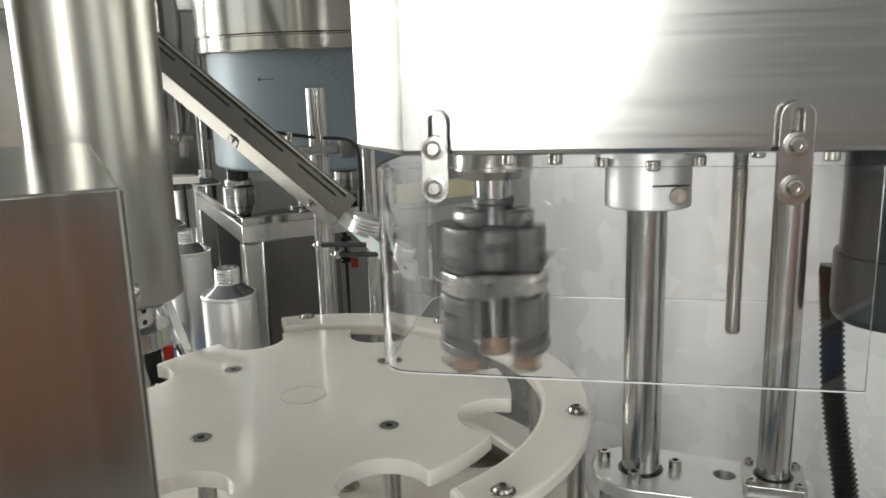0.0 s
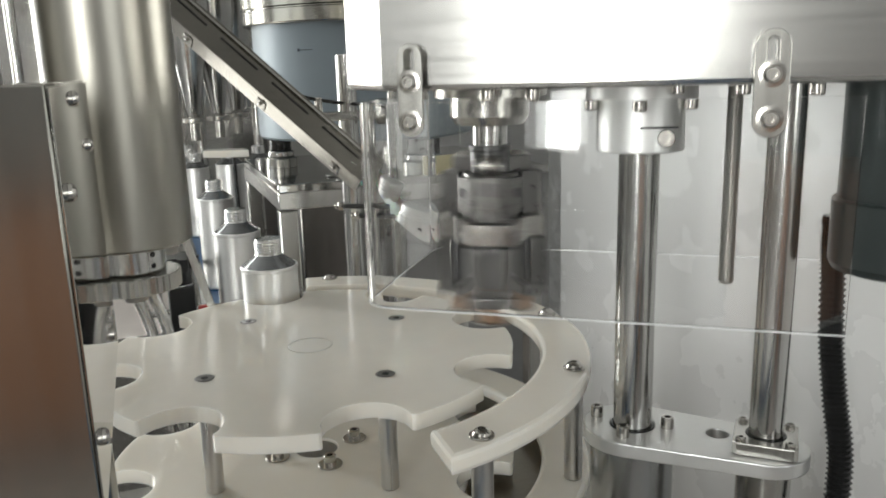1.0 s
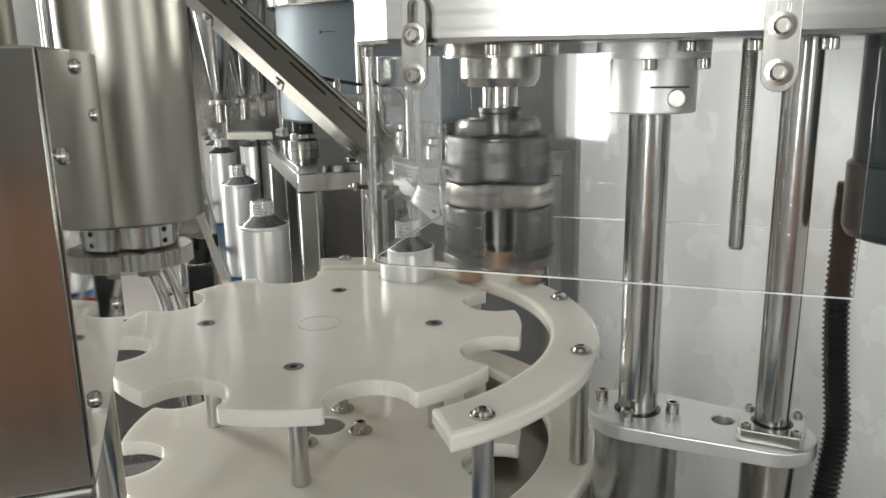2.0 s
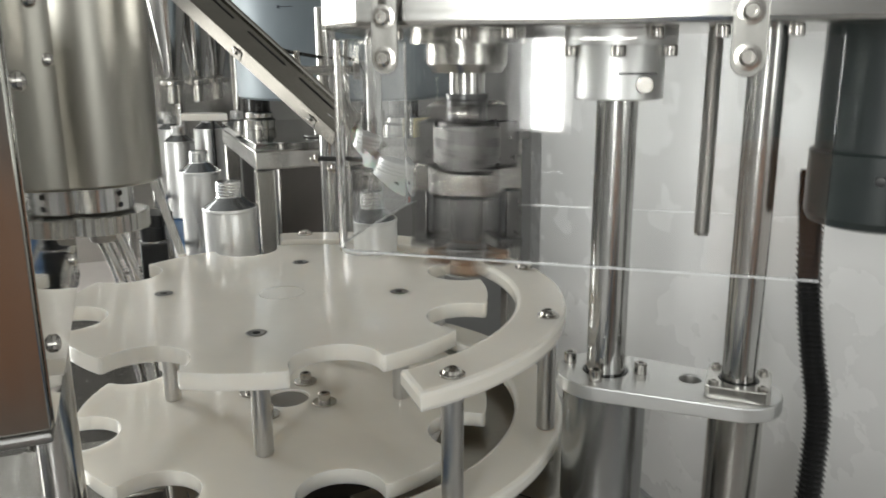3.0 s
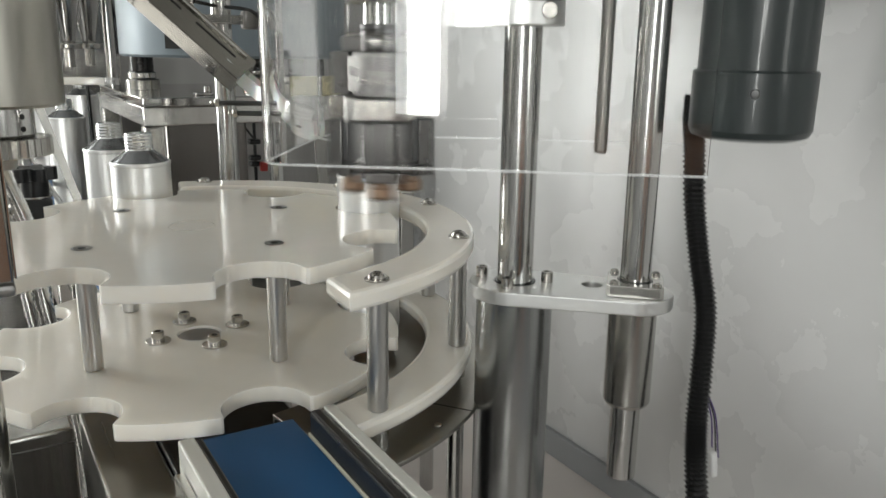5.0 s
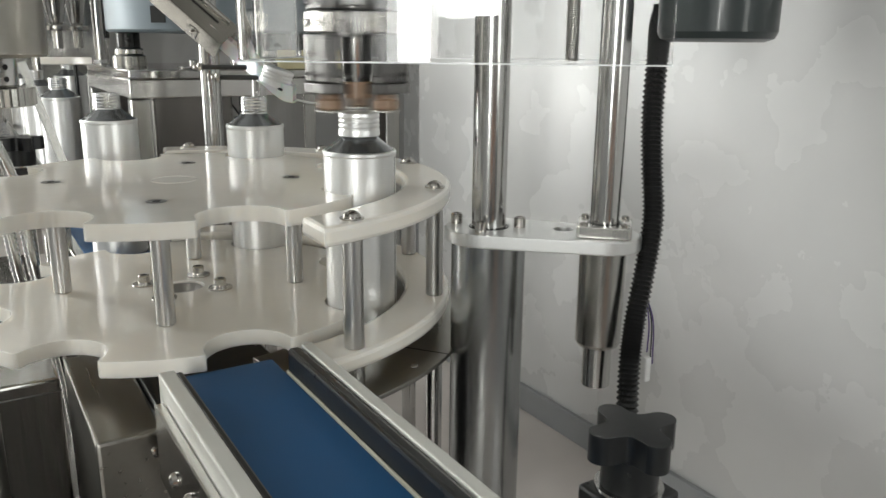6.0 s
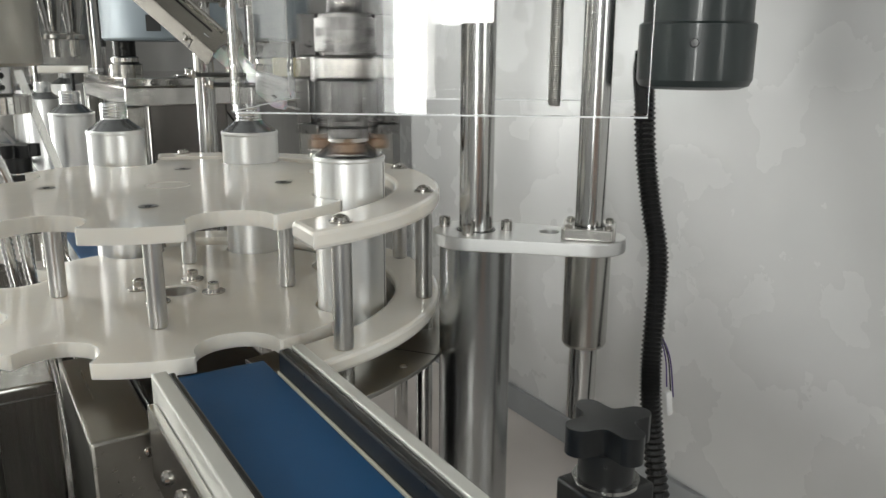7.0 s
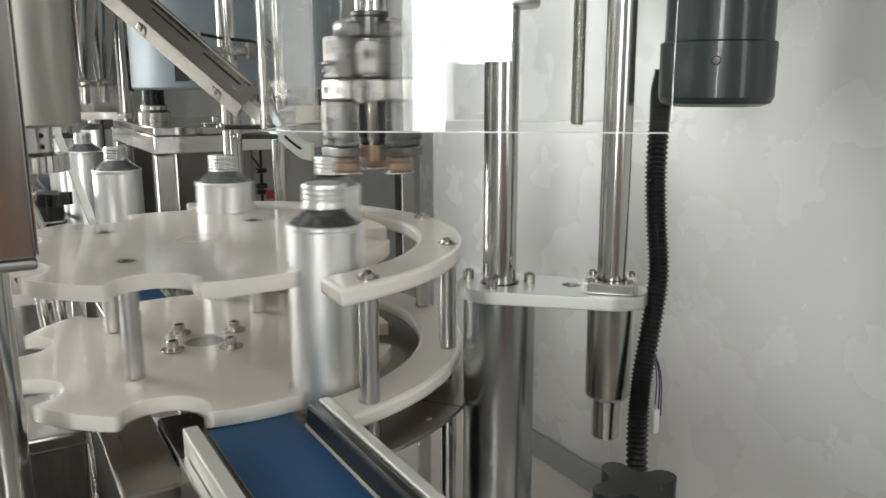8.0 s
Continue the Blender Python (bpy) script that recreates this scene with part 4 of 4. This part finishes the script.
for x, y in ((0.030, 0.705), (-0.105, 0.705)):
    pump = thing("filling_cylinder", "large brushed steel filling cylinder with knurled nozzle nut", "filling cylinder", "filling cylinders")
    part("barrel", lathe([(0, 1.119), (0.050, 1.119), (0.0535, 1.1215), (0.0535, 1.62), (0, 1.62)], x, y, 0, 64), BARREL, pump)
    part("nozzle_collar", lathe([(0, 1.094), (0.0275, 1.094), (0.0285, 1.096), (0.0285, 1.118), (0, 1.1195)], x, y, 0, 40), CHROME, pump)
    n = 72
    loop = [(x + (0.0405 if i % 2 else 0.0385) * math.cos(2 * math.pi * i / n), y + (0.0405 if i % 2 else 0.0385) * math.sin(2 * math.pi * i / n)) for i in range(n)]
    part("knurled_nut", slab(loop, 1.078, 1.0935, 0.0006), STEEL, pump)
    part("nozzle_tip", lathe([(0, 1.066), (0.010, 1.066), (0.011, 1.068), (0.013, 1.077), (0, 1.0775)], x, y, 0, 36), DULL, pump)
    for z in (1.101, 1.111):
        part("set_screw", rod(0, 0, 0.0275, 0.0292, 0.0026, m=pose(x, y, z, 0, 90, -52)), HOLE, pump)
    for d in (0.0, 0.017):
        pts = smooth_line([(x - 0.032 + d, y + 0.035, 1.124), (x - 0.028 + d, y + 0.12, 1.105), (x - 0.022 + d, y + 0.165, 1.085), (x - 0.010 + d, y + 0.19, 1.035), (x + 0.007 + d, y + 0.195, 0.975), (x + 0.016 + d, y + 0.195, 0.88), (x + 0.033 + d, y + 0.195, 0.756), (x + 0.040 + d, y + 0.195, 0.660)], 220)
        part("flexible_hose", tube_along(pts, 0.0072, 12, None, 0.0014), CHROME, pump, smooth=80)
strut = thing("inclined_strut", "flat inclined steel strut beside the infeed rail", "strut")
part("bar", tube_along([(0.075, 0.90, 1.11), (0.118, 0.885, 0.95)], 0.006, 4), STEEL, strut)

# knobs on rail brackets


def star_knob(name, x, y, z, r, label, lobes=4, phase=0.0):
    k = thing(name, label, "clamp", m=pose(x, y, z))
    pts = []
    for i in range(96):
        a = 2 * math.pi * i / 96
        c = math.cos(lobes * a + phase)
        pts.append((r * (0.76 + 0.24 * math.copysign(abs(c) ** 0.7, c)) * math.cos(a), r * (0.76 + 0.24 * math.copysign(abs(c) ** 0.7, c)) * math.sin(a)))
    part("grip", slab(pts, 0.0, r * 0.60, r * 0.19), BLACK, k)
    part("neck", lathe([(0, -r * 0.7), (r * 0.58, -r * 0.7), (r * 0.60, 0.0005), (0, 0.0005)], n=36), BLACK, k)
    part("washer", lathe([(0, -r * 0.78), (r * 0.70, -r * 0.78), (r * 0.70, -r * 0.70), (0, -r * 0.70)], n=36), CHROME, k)
    return k


knob = star_knob("rail_clamp", 0.275, 0.165, 0.936, 0.0250, "black plastic star knob on a black clamp block", 4, 0.5)
part("clamp_block", box(-0.020, 0.020, -0.016, 0.016, -0.075, -0.0197, 0.002), BLACK, knob)
part("block_screw", lathe([(0, 0), (0.0035, 0), (0.0035, 0.003), (0, 0.0035)], n=18, m=pose(0.02, 0, -0.026, 0, 90, 0)), SCREW, knob)
part("clamp_bar", rod(0, 0, -0.0470, 0.03, 0.005, m=pose(0, 0, -0.058, 0, 90, 0)), CHROME, knob)
far = star_knob("rail_clamp", 0.080, 1.16, 0.985, 0.030, "black star knob on a black rail clamp", 5)
part("clamp_block", box(-0.019, 0.019, -0.019, 0.019, -0.11, -0.0236, 0.003), BLACK, far)
part("clamp_rod", rod(0, 0, -0.05, 0.06, 0.005, m=pose(0, 0, -0.065, 0, 90, 0)), CHROME, far)
part("clamp_post", rod(0, 0, -0.326, -0.11, 0.007), CHROME, far)
part("red_tag", box(0.022, 0.036, -0.012, -0.004, -0.082, -0.058, 0.001), RED, far)

# ---- far filling funnels and second wheel ----
for x, y, s in ((0.165, 1.86, 1.0), (0.225, 1.92, 1.0), (0.09, 1.95, 1.0), (0.28, 2.02, 1.0), (0.02, 2.02, 1.0)):
    cone = thing("filling_funnel", "polished steel filling funnel narrowing to a nozzle", "funnel", "filling funnels")
    part("funnel", lathe([(0, 1.165), (0.012, 1.165), (0.014, 1.17), (0.018, 1.19), (0.055, 1.40), (0.058, 1.62), (0, 1.62)], x, y, 0, 40), CHROME, cone)
    part("nozzle_flange", lathe([(0, 1.155), (0.026, 1.155), (0.027, 1.157), (0.027, 1.164), (0.026, 1.166), (0, 1.166)], x, y, 0, 32), STEEL, cone)
    part("nozzle", rod(x, y, 1.115, 1.155, 0.011), STEEL, cone)
second = thing("infeed_guide", "white plastic guide plate round the far bottles", "star wheel")
part("guide_plate", slab([(0.17, 1.755), (0.20, 1.735), (0.262, 1.715), (0.262, 1.765), (0.22, 1.785), (0.18, 1.80)], 1.085, 1.10, 0.002), POM, second)
part("plate_post", rod(0.235, 1.76, 0.6555, 1.085, 0.004), BLACK, second)
frame2 = thing("filler_frame", "stainless steel filling frame with posts and cross beam", "machine frame")
part("beam", box(-0.4, 0.36, 1.93, 1.97, 1.45, 1.50, 0.003), SHEET, frame2)
for x in (-0.2, 0.045, 0.19, 0.33):
    part("post", rod(x, 2.05, 0.62, 1.9, 0.012), CHROME, frame2)
part("rear_panel", box(-0.7, 0.4, 2.34, 2.36, 0.62, 1.9, 0.003), SHEET, frame2)
hang = thing("hanging_cable", "two thin black cables hanging by the filling funnels", "cable")
for d in (0.0, 0.009):
    pts = smooth_line([(0.338 + d, 2.14, 1.50), (0.350 + d, 2.16, 1.36), (0.358 + 0.3 * d, 2.18, 1.276), (0.366 + d, 2.20, 1.22), (0.372 + 0.6 * d, 2.21, 1.14)], 40)
    part("strand", tube_along(pts, 0.0036, 8), RUBBER, hang)


# ---- movement ----
STARTS, SPAN = (1.33, 3.41, 5.55, 7.74), 0.48


def ease(u):
    u = min(1.0, max(0.0, u))
    return u * u * (3 - 2 * u)


def turns(t):
    """How many pockets the wheel has gone on by then."""
    return sum(ease((t - s) / SPAN) for s in STARTS)


LIFT = [(0.0, -0.0225), (0.25, -0.033), (0.5, -0.0370), (0.75, -0.0315), (1.0, -0.0195), (1.25, -0.008), (1.5, -0.0017), (1.7, 0.0), (1.95, -0.003), (2.2, -0.0165), (2.45, -0.031), (2.7, -0.037), (3.0, -0.0268),
        (3.25, -0.010), (3.5, -0.0005), (4.0, 0.0), (4.2, -0.006), (4.45, -0.022), (4.7, -0.035), (4.9, -0.036), (5.15, -0.022), (5.4, -0.003), (5.55, 0.0), (6.1, 0.0), (6.3, -0.010), (6.5, -0.0223), (6.75, -0.029),
        (7.0, -0.0320), (7.25, -0.0285), (7.5, -0.016), (7.75, -0.004), (8.0, 0.0)]


def lift(t):
    for (t0, a), (t1, b) in zip(LIFT, LIFT[1:]):
        if t0 <= t <= t1:
            return a + (b - a) * (t - t0) / (t1 - t0)
    return 0.0


def seat(angle, z=Z_TRAY + 0.0005):
    a = radians(angle)
    return pose(WX + WR * math.cos(a), WY + WR * math.sin(a), z, 0, 0, angle)


def in_queue(y, t, z=Z_TRAY + 0.0005):
    return pose(IX + 0.011 * (1 - ease((y - 0.886) / 0.15)), y, z, 0, 0, 91.5)


ENTRY = POCKET + 90
# time at which a bottle joins the wheel (in pockets gone), and its way along the infeed before that: (seconds, y)
BOTTLES = [(0.0, [(0, 0.972), (0.6, 0.926), (1.2, 0.886), (8, 0.886)]),
           (2.0, [(0, 1.262), (0.6, 1.179), (1.6, 1.063), (2.7, 0.969), (4.2, 0.969), (5.2, 0.886), (8, 0.886)]),
           (3.0, [(0, 1.52), (0.6, 1.485), (1.6, 1.46), (3.4, 1.269), (4.2, 1.149), (5.5, 0.972), (6.5, 0.972), (7.4, 0.886), (8, 0.886)]),
           (9.0, [(0, 2.03), (1.6, 1.99), (3.4, 1.743), (4.2, 1.597), (5.5, 1.491), (6.5, 1.38), (7.4, 1.127), (8, 1.095)]),
           (9.0, [(0, 2.16), (4.2, 2.08), (5.5, 1.838), (6.5, 1.82), (7.4, 1.495), (8, 1.478)]),
           (9.0, [(0, 2.29), (5.5, 2.25), (6.5, 2.2), (7.4, 1.923), (8, 1.9)])]


def along(way, t):
    if t <= way[0][0]:
        return way[0][1]
    for (t0, a), (t1, b) in zip(way, way[1:]):
        if t <= t1:
            return a + (b - a) * (t - t0) / (t1 - t0)
    return way[-1][1]


def bottle_pose(k, t, z=Z_TRAY + 0.0005):
    joined, way = BOTTLES[k]
    gone = turns(t) - joined
    if gone <= 0:
        return in_queue(along(way, t), t, z)
    return seat(ENTRY - 45 * gone, z)


def cap_pose(k, t):
    """Waits in the chute's lip, then rides on its bottle once that has passed beneath."""
    gone = turns(t) - BOTTLES[k][0]
    wait = Vector((0.338, 0.842, 1.083)) if k == 0 or turns(t) > 1.5 else Vector((0.318, 0.885, 1.112))
    u = ease((gone - 1.03) / 0.22)
    on = bottle_pose(k, t, Z_TRAY + 0.0005 + 0.1835)
    p = wait.lerp(on.translation, u)
    return pose(p.x, p.y, p.z, 20 * (1 - u), 0, 60)


def conduit_pose(t):
    """Hangs from the motor; its foot swings out as the motor comes down."""
    drop = lift(t)
    swing = Matrix.Rotation(radians(190 * drop), 4, Vector((0.643, 0.766, 0)))
    return Matrix.Translation(PIVOT + Vector((0, 0, drop))) @ swing


def motions():
    steps = [i / 10 for i in range(81)]
    walk(carriage, [(t, pose(0, 0, lift(t))) for t in steps])
    walk(conduit, [(t, conduit_pose(t)) for t in steps])
    walk(wheel, [(t, pose(WX, WY, 0, 0, 0, -45 * turns(t))) for t in steps])
    walk(head, [(i / 30, pose(KX, KY, 0, 0, 0, -66 * i)) for i in range(241)])
    for k, ob in enumerate(bottles[:6]):
        walk(ob, [(t, bottle_pose(k, t)) for t in steps])
    for k, ob in enumerate(caps):
        walk(ob, [(t, cap_pose(k, t)) for t in steps])


motions()
